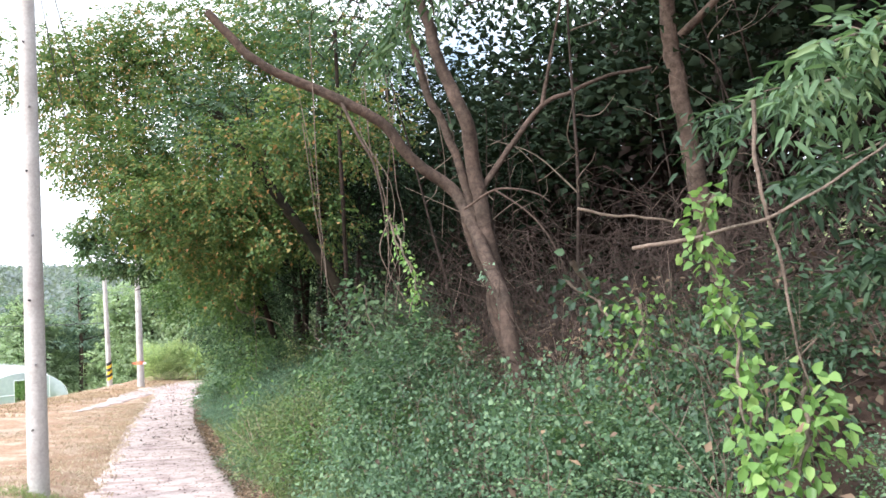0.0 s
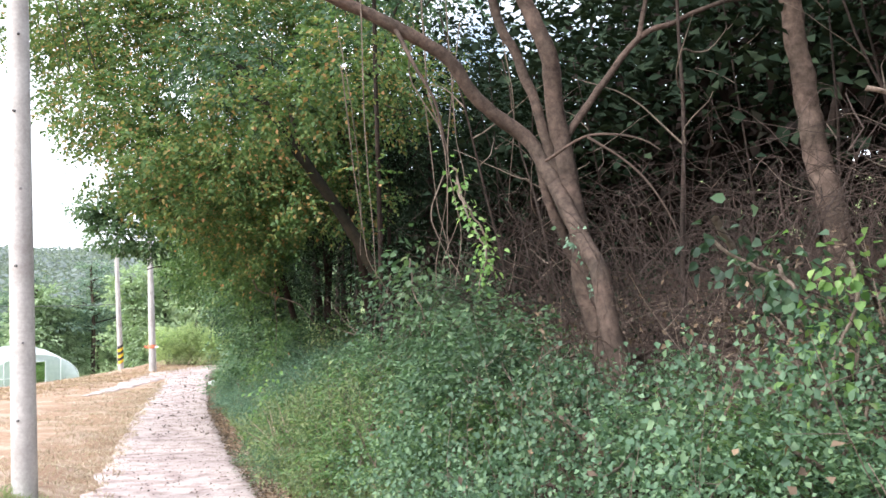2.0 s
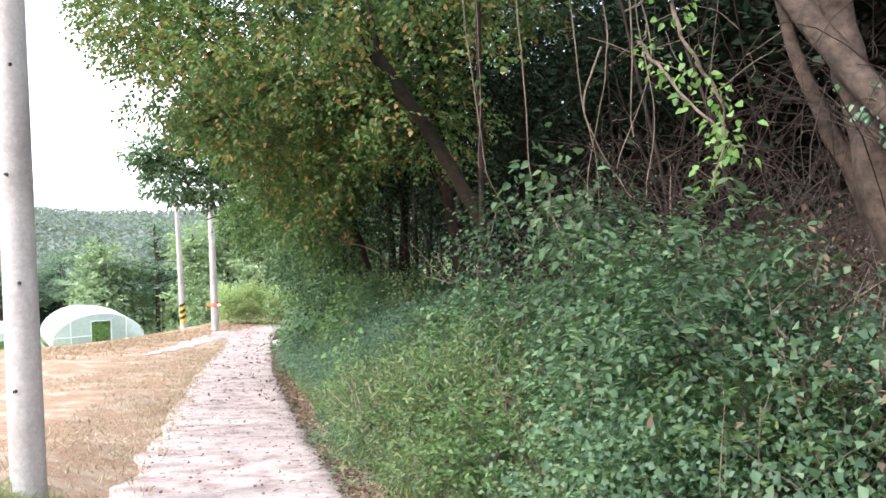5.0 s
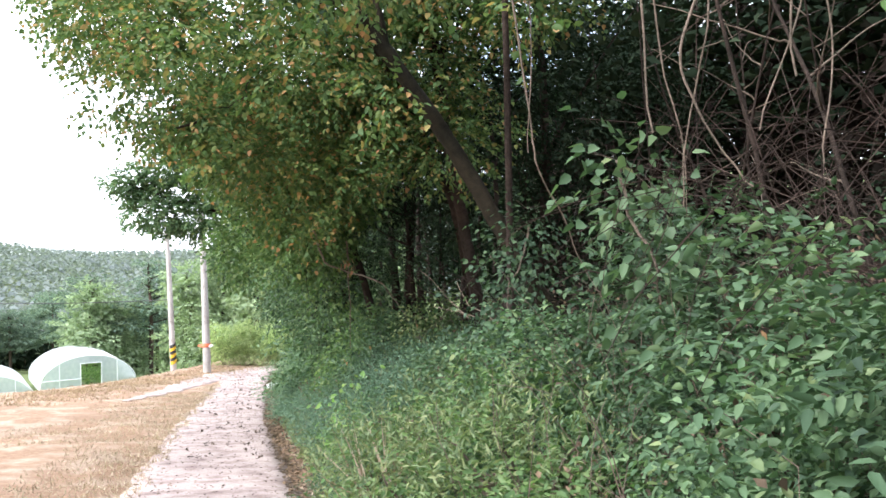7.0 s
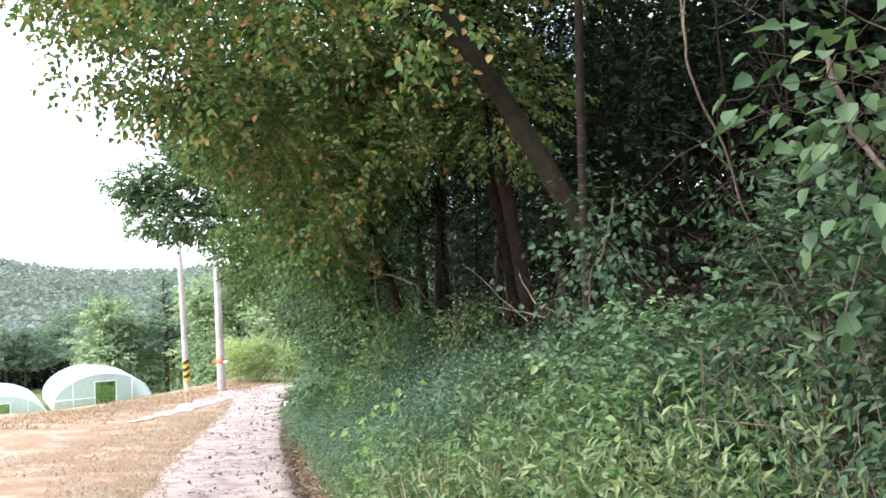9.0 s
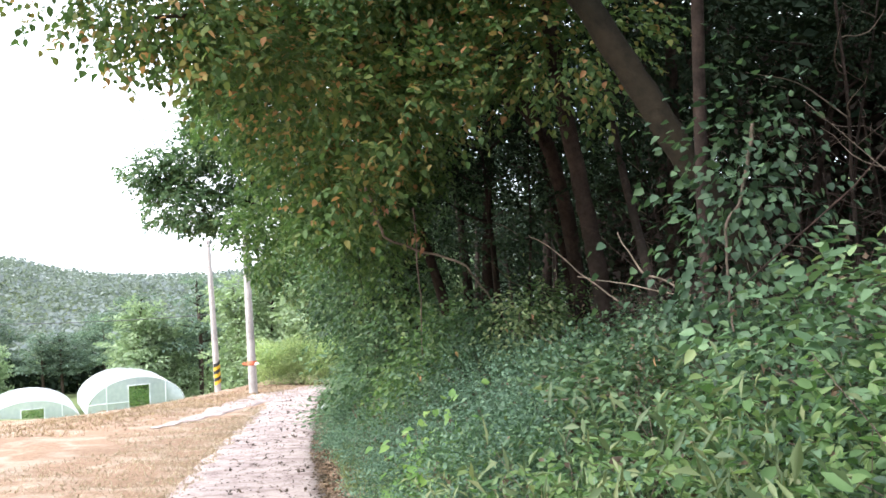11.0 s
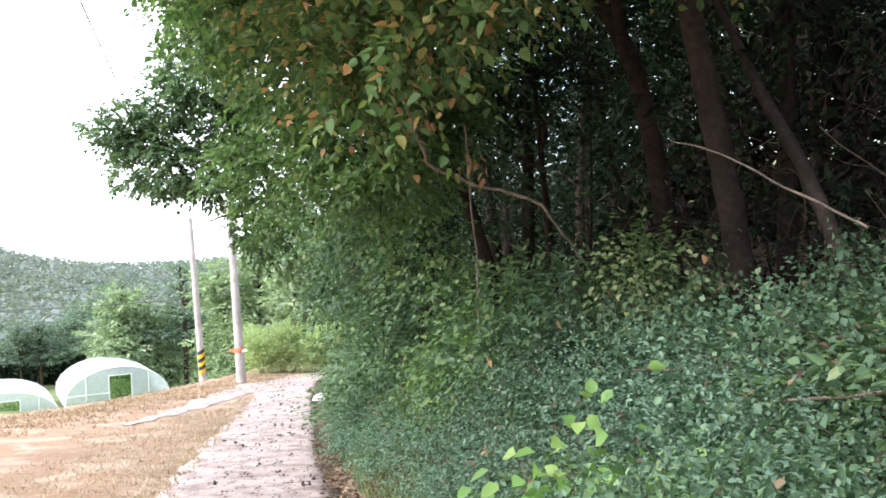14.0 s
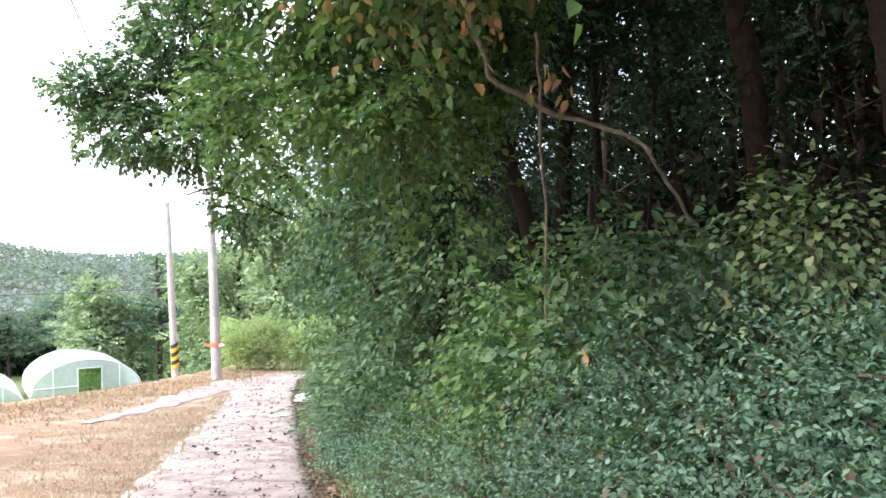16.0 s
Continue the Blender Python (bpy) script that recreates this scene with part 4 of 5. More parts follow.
# overhanging tree whose leaves are turning
OT = (-2.75, 23.2, gz(-2.75, 23.2))
over = limb_tree("overhanging_tree", "broad tree overhanging the track, green leaves turning yellow and orange", offset([(-2.6, 23.4, OT[2] - 0.3), (-3.0, 23.0, 1.0), (-3.35, 22.7, 2.0), (-4.6, 21.6, 4.0), (-5.6, 20.4, 5.2)], OT), 0.12, 0.07,
                 [(offset([(-3.4, 22.7, 2.1), (-4.8, 20.6, 2.6), (-6.0, 18.8, 2.6), (-6.4, 17.4, 2.2)], OT), 0.06, 0.015),
                  (offset([(-4.6, 21.6, 4.0), (-6.6, 20.5, 4.6), (-8.3, 19.6, 4.3)], OT), 0.05, 0.015),
                  (offset([(-3.2, 22.9, 1.6), (-3.6, 20.6, 2.8), (-4.0, 18.4, 3.6), (-4.3, 17.0, 3.8)], OT), 0.06, 0.02)],
                 [tuple(np.array(p[:3]) - np.array(OT)) + p[3:] for p in (
                     (-7.0, 18.1, 2.9, 1.1, 0.9, 0.8), (-6.3, 18.2, 2.4, 0.9, 0.8, 0.5), (-5.9, 18.6, 2.6, 1.2, 1.0, 0.8), (-7.5, 18.1, 3.9, 1.2, 1.0, 0.8), (-4.75, 18.1, 0.75, 0.42, 0.4, 0.45), (-4.3, 18.2, 1.5, 0.65, 0.6, 0.45), (-5.6, 18.0, 1.8, 0.8, 0.6, 0.35), (-4.9, 19.5, 3.1, 1.3, 1.2, 0.9), (-4.7, 19.5, 1.6, 0.7, 0.7, 0.6),
                     (-5.6, 20.0, 1.1, 0.6, 0.7, 0.6), (-3.3, 19.9, 3.5, 1.2, 1.2, 0.8), (-8.0, 19.4, 4.4, 1.3, 1.3, 0.9), (-6.5, 19.6, 4.6, 1.5, 1.4, 1.0), (-4.6, 19.8, 4.7, 1.5, 1.4, 1.0), (-3.0, 20.2, 5.0, 1.5, 1.4, 1.0),
                     (-5.3, 18.4, 1.9, 0.6, 0.6, 0.6), (-6.1, 21.0, 1.9, 0.9, 0.9, 0.9), (-5.6, 21.0, 1.8, 1.0, 0.9, 1.0), (-8.2, 20.4, 6.0, 1.5, 1.5, 1.1), (-5.5, 20.6, 6.2, 2.0, 1.8, 1.1), (-3.0, 19.4, 2.3, 1.0, 0.9, 0.9), (-2.8, 20.6, 6.8, 1.6, 1.4, 1.0), (-4.8, 21.5, 7.6, 2.0, 1.5, 1.0), (-7.3, 21.2, 7.3, 1.6, 1.4, 1.0), (-1.6, 18.6, 4.6, 1.2, 1.2, 1.0),
                     (-3.0, 14.9, 3.7, 0.9, 0.7, 0.6), (-3.9, 15.4, 3.6, 0.9, 0.8, 0.6), (-5.8, 16.3, 3.1, 0.8, 0.7, 0.5), (-4.6, 16.6, 2.9, 0.9, 0.7, 0.6), (-6.0, 17.1, 2.2, 0.6, 0.5, 0.45), (-2.2, 14.2, 4.2, 0.8, 0.8, 0.5), (-1.9, 13.3, 2.3, 0.3, 0.3, 0.25), (-3.3, 15.2, 2.15, 0.45, 0.4, 0.3),
                     (-10.3, 21.2, 6.6, 1.4, 1.2, 1.1), (-9.4, 21.0, 5.6, 1.0, 0.8, 0.6), (-8.6, 21.0, 6.8, 1.4, 1.2, 1.0), (-4.2, 20.6, 2.6, 1.3, 0.9, 0.9), (-5.4, 20.4, 3.4, 1.4, 1.0, 0.9))],
                 15500, 7, 0.092, 0.062, M_TURN, M_BARKD, fine=True, seed=17, tw=0.36, shell=0.42)
over.location = OT

MT = (-4.6, 23.8, gz(-4.6, 23.8))
middle = limb_tree("roadside_tree", "leafy green tree reaching out over the track beyond the bent branch", offset([(-4.6, 23.8, MT[2] - 0.3), (-4.9, 23.6, -0.6), (-5.5, 23.3, 1.4), (-6.0, 23.0, 3.2)], MT), 0.1, 0.05,
                   [(offset([(-5.2, 23.5, 0.4), (-6.2, 23.0, 0.8), (-7.2, 22.6, 1.2)], MT), 0.03, 0.01)],
                   [tuple(np.array(p[:3]) - np.array(MT)) + p[3:] for p in ((-6.9, 22.7, 1.6, 0.8, 0.8, 0.8), (-6.0, 22.6, 0.7, 0.9, 0.8, 0.7), (-6.6, 22.8, 2.8, 1.1, 1.0, 0.9), (-5.4, 22.9, 1.8, 0.8, 0.7, 0.8), (-5.7, 23.1, -0.3, 0.5, 0.5, 0.5), (-5.2, 23.0, 3.2, 1.2, 1.0, 0.9), (-7.6, 22.4, 2.7, 0.9, 0.8, 0.8), (-7.2, 22.6, 3.7, 1.1, 0.9, 0.8), (-7.3, 22.8, 0.7, 0.6, 0.6, 0.6))],
                   4600, 7, 0.1, 0.07, M_GREEN, M_BARKD, seed=48, tw=0.35, group="trees beside the track")
middle.location = MT

# dark-leaved tree standing out against the sky
DT = (-7.6, 32.0, gz(-7.6, 32.0))
dark = limb_tree("broadleaf_tree", "tall broadleaf tree leaning out over the track against the sky", offset([(-7.6, 32, DT[2] - 0.3), (-8.3, 31.8, -1.0), (-10.4, 31.3, 1.6), (-11.4, 31.0, 3.2)], DT), 0.2, 0.07,
                 [(offset([(-10.4, 31.3, 1.6), (-11.8, 30.9, 2.0), (-13.4, 30.6, 2.6)], DT), 0.05, 0.015), (offset([(-9.6, 31.7, 0), (-11.0, 31.2, 0.6), (-11.6, 31, 0.5)], DT), 0.04, 0.015)],
                 [tuple(np.array(p[:3]) - np.array(DT)) + p[3:] for p in ((-13.3, 30.8, 2.6, 0.9, 0.9, 0.6), (-12.6, 30.8, 1.9, 1.1, 0.9, 0.8), (-12.3, 30.8, 3.1, 0.8, 0.8, 0.6), (-11.5, 31, 3.8, 1.1, 1.0, 0.9), (-11.4, 31, 1.5, 0.9, 0.8, 0.7), (-10.7, 31.2, 2.7, 1.1, 1.0, 0.9), (-10.4, 31.5, 0.2, 0.9, 0.8, 0.9), (-11.0, 31, 5.0, 1.2, 1.0, 0.8))],
                 3300, 7, 0.13, 0.09, M_LEAF, M_BARKD, seed=19, tw=0.24)
dark.location = DT


def roadside_tree(u, y, top, r, n, mat, seed, label):
    """A leafy tree clothed to the ground at the track's edge."""
    x = on_bank(u, y)
    z = gz(x, y)
    h = top - z
    g = np.random.default_rng(seed)
    blobs = []
    for k in range(11):
        f = 0.12 + 0.8 * k / 10
        rr = r * (0.75 + 0.3 * math.sin(f * 3)) * g.uniform(0.6, 0.9)
        a = g.uniform(0, 6.28)
        blobs.append((r * 0.5 * math.cos(a), r * 0.5 * math.sin(a), h * f, rr, rr, rr * 0.75))
    ob = limb_tree("roadside_tree", label, [(0, 0, -0.3), (0.2, 0.1, h * 0.4), (-0.2, 0, h * 0.85)], 0.12, 0.05, [([(0, 0, h * 0.3), (r * 0.5, 0, h * 0.5), (r * 0.8, -0.3, h * 0.6)], 0.04, 0.01)],
                   blobs, n, 7, 0.12, 0.075, mat, M_BARKD, seed=seed, tw=0.38, group="trees beside the track")
    ob.location = (x, y, z)
    return ob


roadside_tree(1.7, 27.0, 6.8, 2.0, 3800, M_LEAF, 41, "dense green tree clothed in leaves down to the track's edge")
roadside_tree(3.2, 26.5, 10.5, 3.1, 2600, M_DARK, 42, "tall dark leafy tree at the edge of the wood")
# fills the gap behind the crowns; its leaf colour has shade painted in
roadside_tree(5.2, 23.5, 9.5, 2.5, 1900, M_SHADE, 46, "tall leafy tree inside the edge of the wood, shade put into its leaf colour")
roadside_tree(1.7, 31.5, 3.0, 1.7, 1500, M_LEAF, 43, "dense green tree clothed in leaves beside the track")
roadside_tree(1.9, 36.5, 2.0, 1.8, 1300, M_DARK, 44, "dark leafy tree beside the far part of the track")
roadside_tree(2.4, 41.5, 1.5, 2.0, 1200, M_LEAF, 45, "dense green tree near the track's bend")
# hedge trees along the right side to the bend
for i, (u, y, s) in enumerate([(2.0, 27, 0.55), (1.7, 31, 0.62), (2.2, 35, 0.7), (1.8, 38.5, 0.66), (2.4, 42, 0.75), (2.0, 45, 0.7), (3.2, 25, 0.7), (3.5, 29, 0.8), (2.8, 48, 0.8)]):
    place_tree(i % 3, on_bank(u, y), y, s, rng.uniform(0, 360))


def far_tree(name, mat, h, label, pine, seed, n=1000):
    g = np.random.default_rng(seed)
    ob = empty(name, label, "tree", "trees beyond the field")
    trunk = [(0, 0, -0.5), (g.normal(0, 0.15), 0, h * 0.5), (g.normal(0, 0.3), 0, h * 0.92)]
    part("trunk", make_mesh("trunk", [tube(curve(trunk, 5, 0.05, seed), [0.2, 0.08], 8, 0.05)], M_BARKD if not pine else M_BARK, True), ob)
    blobs, sets = [], []
    for k in range(20):
        f = k / 19
        a = g.uniform(0, 6.28)
        if pine:
            z, r = h * (0.4 + 0.56 * f), h * 0.34 * (1.1 - 0.75 * f) * g.uniform(0.35, 1)
            size = (h * 0.17 * (1.15 - 0.5 * f), h * 0.17 * (1.15 - 0.5 * f), h * 0.022)
        else:
            z, r = h * (0.1 + 0.8 * f), h * 0.27 * (1.1 - 0.7 * f) * g.uniform(0.3, 1)
            size = (h * 0.14, h * 0.14, h * 0.09)
        e = (r * math.cos(a), r * math.sin(a), z)
        blobs.append((*e, *size))
        sets.append(tube([(0, 0, z - 0.05 * h), e], [0.07, 0.02], 4))
    tagged(part("twig_tangle", make_mesh("twig_tangle", sets, M_BARKD), ob), kind="stuff")
    P, D = blob_points(blobs, n, 0.5)
    v, f = twig_leaves(P, D * np.array([1, 1, 0.4 if pine else 1]), 0.5, 5, 0.3, 0.2 if not pine else 0.16, 0.9, 0.05, tilt=0.5 if not pine else 0.25)
    part("crown", flat_mesh("crown", v, f, mat), ob)
    return ob


# far trees, with haze put into their crown colours
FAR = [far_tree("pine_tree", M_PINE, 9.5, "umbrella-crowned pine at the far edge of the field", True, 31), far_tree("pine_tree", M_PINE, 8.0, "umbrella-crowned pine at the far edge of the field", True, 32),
       far_tree("broadleaf_tree", M_FAR, 9.0, "green broadleaf tree beyond the field, paled to paint in haze", False, 33), far_tree("broadleaf_tree", M_FAR, 7.0, "green broadleaf tree beyond the field, paled to paint in haze", False, 34)]
far_used = set()


def place_far(k, x, y, s):
    m = pose(x, y, gz(x, y) - 0.1, 0, 0, rng.uniform(0, 360)) @ Matrix.Diagonal((s, s, s, 1))
    if k in far_used:
        copy_thing(FAR[k], m)
    else:
        far_used.add(k)
        FAR[k].matrix_world = m


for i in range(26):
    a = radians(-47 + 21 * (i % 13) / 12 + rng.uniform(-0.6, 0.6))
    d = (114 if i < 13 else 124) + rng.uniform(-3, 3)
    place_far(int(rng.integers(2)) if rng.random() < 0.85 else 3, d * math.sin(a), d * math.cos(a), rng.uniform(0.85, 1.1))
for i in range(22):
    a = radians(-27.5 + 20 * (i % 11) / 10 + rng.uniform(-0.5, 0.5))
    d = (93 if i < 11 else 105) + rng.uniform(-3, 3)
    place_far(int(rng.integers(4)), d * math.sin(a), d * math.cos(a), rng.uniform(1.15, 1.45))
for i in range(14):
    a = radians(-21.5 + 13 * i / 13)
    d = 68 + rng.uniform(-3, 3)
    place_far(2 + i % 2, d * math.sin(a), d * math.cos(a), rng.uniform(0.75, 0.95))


# hillside trees; the haze before them is in the leaf colour only
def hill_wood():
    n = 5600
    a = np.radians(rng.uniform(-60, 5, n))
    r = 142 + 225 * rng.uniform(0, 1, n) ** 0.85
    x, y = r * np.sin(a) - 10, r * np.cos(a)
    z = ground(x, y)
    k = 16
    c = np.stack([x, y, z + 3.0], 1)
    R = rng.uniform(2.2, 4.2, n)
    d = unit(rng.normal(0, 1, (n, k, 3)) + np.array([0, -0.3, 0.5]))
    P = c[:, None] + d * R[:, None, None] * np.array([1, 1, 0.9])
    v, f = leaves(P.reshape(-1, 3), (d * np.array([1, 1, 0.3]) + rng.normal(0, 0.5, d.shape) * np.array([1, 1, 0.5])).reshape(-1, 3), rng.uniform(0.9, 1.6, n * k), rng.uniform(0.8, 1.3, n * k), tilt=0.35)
    tagged(new("hill_woodland", flat_mesh("hill_woodland", v, f, M_HILL)), "wooded hillside beyond the valley, haze painted into its leaf colour", "woodland", kind="stuff")


hill_wood()


# added dark leaf mass that paints the shade between the pine trunks
n = 9000
a = np.radians(rng.uniform(-50, -24, n))
d = rng.uniform(119, 134, n)
x, y = d * np.sin(a), d * np.cos(a)
v, f = leaves(np.stack([x, y, ground(x, y) + rng.uniform(0, 3.8, n)], 1), rng.normal(0, 1, (n, 3)), rng.uniform(0.6, 1.1, n), rng.uniform(0.4, 0.8, n))
tagged(new("pine_undergrowth", flat_mesh("pine_undergrowth", v, f, M_SHADE)), "dark leaf mass standing in for the shade beneath the pines", "undergrowth", kind="stuff")


# ---------------------------------------------------------------- the wood's mass: canopy, undergrowth, saplings, brambles
def stuff(name, sets, mat, label, category):
    ob = new(name, make_mesh(name, sets, mat))
    return tagged(ob, label, category, kind="stuff")


def wood_points(n, u0, u1, y0, y1):
    y = rng.uniform(y0, y1, n)
    u = rng.uniform(u0, u1, n)
    x = smooth_interp(np.minimum(y, 47), LINE, 1.5) + (u + HALF) / 0.945 + np.clip(y - 47, 0, None) * 0.25
    return x, y, ground(x, y)


# canopy added to keep skylight out of the wood; shade also in its colour
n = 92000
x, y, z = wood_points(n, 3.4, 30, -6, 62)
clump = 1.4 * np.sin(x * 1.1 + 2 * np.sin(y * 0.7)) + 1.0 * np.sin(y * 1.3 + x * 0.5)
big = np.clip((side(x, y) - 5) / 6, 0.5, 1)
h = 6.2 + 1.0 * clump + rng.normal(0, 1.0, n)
stuff("wood_canopy", [leaves(np.stack([x, y, z + h], 1), rng.normal(0, 1, (n, 3)) * np.array([1, 1, 0.35]), rng.uniform(0.26, 0.5, n) * big, rng.uniform(0.18, 0.34, n) * big)], M_SHADE, "leaf canopy of the wood, closed and darkened to shade its inside", "tree canopy")
# backdrop leaves; their dark brown paints in the gloom of the interior
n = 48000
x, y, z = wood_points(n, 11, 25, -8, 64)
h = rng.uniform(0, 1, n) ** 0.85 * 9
stuff("deep_wood", [leaves(np.stack([x, y, z + h], 1), rng.normal(0, 1, (n, 3)), rng.uniform(0.3, 0.6, n), rng.uniform(0.2, 0.36, n))], M_GLOOM, "dense foliage deep in the wood, gloom painted into its colour", "woodland")
# low growth, with the shade under the trees put into its leaf colour
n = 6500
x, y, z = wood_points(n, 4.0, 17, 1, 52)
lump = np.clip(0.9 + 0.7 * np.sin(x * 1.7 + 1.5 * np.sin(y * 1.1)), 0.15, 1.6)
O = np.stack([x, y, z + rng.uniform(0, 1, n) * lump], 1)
stuff("undergrowth", [twig_leaves(O, rng.normal(0, 1, (n, 3)) + np.array([0, 0, 0.6]), 0.35, 5, 0.09, 0.05)], M_SHADE, "sparse undergrowth beneath the trees, shade put into its leaf colour", "undergrowth")


def sapling(seed):
    g = np.random.default_rng(seed)
    ob = empty("sapling", "thin bare-stemmed sapling in the shade of the wood", "tree", "saplings of the wood")
    h = g.uniform(4.5, 6.5)
    lean = g.normal(0, 0.7, 2)
    stem = curve([(0, 0, -0.2), (lean[0] * 0.3, lean[1] * 0.3, h * 0.4), (lean[0], lean[1], h)], 7, 0.04, seed)
    part("stem", make_mesh("stem", [tube(stem, [0.03, 0.01], 6, 0.06)], M_BARKD, True), ob)
    for k in range(5):
        s = stem[int(g.integers(4, len(stem) - 2))]
        a = g.uniform(0, 6.28)
        e = s + np.array([math.cos(a), math.sin(a), 0.6]) * g.uniform(0.5, 1.2)
        part("branch", make_mesh("branch", [tube(curve([s, (s + e) / 2 + g.normal(0, 0.08, 3), e], 4, 0.03, k), [0.012, 0.004], 4)], M_TWIG), ob)
    return ob


saplings = [sapling(s) for s in (51, 52, 53, 54)]
for i in range(50):
    x, y, z = (float(v[0]) for v in wood_points(1, 3.6, 13, 3, 34))
    m = pose(x, y, z, rng.uniform(-9, 9), rng.uniform(-9, 9), rng.uniform(0, 360))
    if i < 4:
        saplings[i].matrix_world = m
    else:
        copy_thing(saplings[i % 4], m)

# brambles and dead twigs tangled round the leaning tree and along the bank's lip
sets = []
for k in range(1150):
    near = k < 950
    u, yy = rng.uniform(2.3, 8.0), rng.uniform(6.0, 14.0) if near else rng.uniform(14, 24)
    if yy > 13 and u < 3.2:
        u += 1.2
    xx = on_bank(u, yy)
    a, ln = rng.uniform(0, 6.28), rng.uniform(0.4, 1.7)
    s = np.array([xx, yy, gz(xx, yy) + rng.uniform(-0.1, 1.0) + (rng.uniform(0, 1.3) if k % 4 == 0 else 0)])
    e = s + np.array([math.cos(a) * ln, math.sin(a) * ln, rng.uniform(-0.5, 0.8)])
    m = (s + e) / 2 + np.array([rng.normal(0, 0.15), rng.normal(0, 0.15), rng.uniform(-0.15, 0.4)])
    c = curve([s, m, e], 4, 0.07, k)
    r = rng.uniform(0.0025, 0.0065) if k % 9 else rng.uniform(0.008, 0.014)
    sets.append(tube(c, [r, r * 0.35], 3))
    if k % 2:
        o = c[len(c) // 2]
        q = o + np.array([rng.normal(0, 0.35), rng.normal(0, 0.35), rng.uniform(-0.2, 0.45)])
        sets.append(tube([o, (o + q) / 2 + rng.normal(0, 0.06, 3), q], [r * 0.6, 0.0015], 3))
for k in range(230):
    u, yy = rng.uniform(2.6, 6.5), rng.uniform(8.6, 12.8)
    xx = on_bank(u, yy)
    a, ln = rng.uniform(0, 6.28), rng.uniform(1.2, 2.8)
    s = np.array([xx, yy, gz(xx, yy) - 0.05])
    d = np.array([math.cos(a), math.sin(a), 0]) * ln
    c = curve([s, s + d * 0.25 + np.array([0, 0, rng.uniform(0.6, 1.5)]), s + d * 0.65 + np.array([0, 0, rng.uniform(1.0, 2.0)]), s + d + np.array([0, 0, rng.uniform(0.2, 1.5)])], 5, 0.06, k)
    sets.append(tube(c, [0.0055, 0.002], 3))
    o = c[int(rng.integers(5, len(c) - 3))]
    q = o + rng.normal(0, 0.4, 3)
    sets.append(tube([o, (o + q) / 2 + rng.normal(0, 0.05, 3), q], [0.003, 0.0015], 3))
stuff("brambles", sets, M_BRAMBLE, "tangle of bare reddish brown bramble stems and dead twigs on the bank", "brambles")
sets = []
for k in range(420):
    yy = rng.uniform(3.5, 24)
    u = rng.uniform(0.8, 3.2)
    xx = on_bank(u, yy)
    b = np.array([xx, yy, gz(xx, yy) - 0.05])
    e = b + np.array([rng.normal(-0.1, 0.35), rng.normal(0, 0.35), rng.uniform(0.5, 1.25) * (0.75 if yy > 15 else 1)])
    c = curve([b, (b + e) / 2 + rng.normal(0, 0.08, 3), e], 4, 0.03, k)
    sets.append(tube(c, [0.0055, 0.002], 3))
    for _ in range(2):
        o = c[int(rng.integers(3, len(c)))]
        q = o + rng.normal(0, 0.16, 3) + np.array([0, 0, 0.1])
        sets.append(tube([o, q], [0.0028, 0.0012], 3))
stuff("hedge_twigs", sets, M_TWIG, "bare grey-brown twigs sticking up through the shrubs of the bank", "brambles")
# hanging creepers
def hanging(name, pts, r, label, mat=M_TWIG, category="vine"):
    ob = new(name, make_mesh(name, [tube(curve(pts, 8, min(0.03, r * 1.1), len(pts)), [r, r * 0.5], 6, 0.08)], mat, True))
    return tagged(ob, label, category, "vines and bare branches")


VINES = [
    ([(-1.55, 10.0, 4.4), (-1.5, 10.01, 2.67), (-1.45, 10.02, 1.84), (-1.38, 10.02, 1.0)], 0.012),
    ([(-0.95, 10.5, 3.9), (-0.89, 10.51, 2.99), (-0.72, 10.52, 2.34), (-0.67, 10.52, 1.3)], 0.016),
    ([(-0.7, 10.9, 4.0), (-0.6, 11.0, 2.6), (-0.5, 10.9, 1.9), (-0.75, 10.8, 1.1)], 0.012),
    ([(-0.55, 10.3, 3.6), (-0.68, 10.4, 2.3), (-0.55, 10.45, 1.5), (-0.6, 10.4, 0.9)], 0.01),
    ([(-2.05, 12.3, 3.6), (-1.92, 12.5, 2.4), (-1.8, 12.6, 1.43), (-1.74, 12.7, 1.12), (-1.54, 12.9, 0.74), (-1.35, 13.1, 0.3)], 0.014),
    ([(-1.0, 12.8, 3.2), (-0.85, 12.8, 1.89), (-0.72, 12.8, 1.34), (-0.65, 12.9, 0.6)], 0.012),
    ([(-1.1, 11.8, 4.0), (-1.15, 12.1, 3.4), (-0.74, 12.1, 2.65), (-0.7, 12.0, 2.0), (-0.8, 12.1, 1.4), (-0.85, 12.1, 0.8)], 0.014),
    ([(-2.1, 12.2, 4.2), (-1.85, 11.9, 2.9), (-1.8, 12.2, 2.0), (-1.82, 12.4, 1.2)], 0.01),
    ([(-0.2, 11.2, 4.2), (0.05, 11.1, 2.9), (0.0, 11.2, 1.8)], 0.01),
]
for pts, r in VINES:
    hanging("vine", pts, r * 0.65, "bare woody vine hanging from the trees")
hanging("bare_branch", [(-5.3, 20.4, 0.95), (-5.18, 20.42, 0.53), (-5.06, 20.53, 0.3), (-4.67, 20.77, 0.12), (-4.24, 20.82, -0.01), (-4.08, 20.84, -0.22), (-3.89, 20.96, -0.49), (-3.6, 21.0, -1.0)], 0.02, "pale bent bare branch arching out of the wood", M_PALE, "branch")
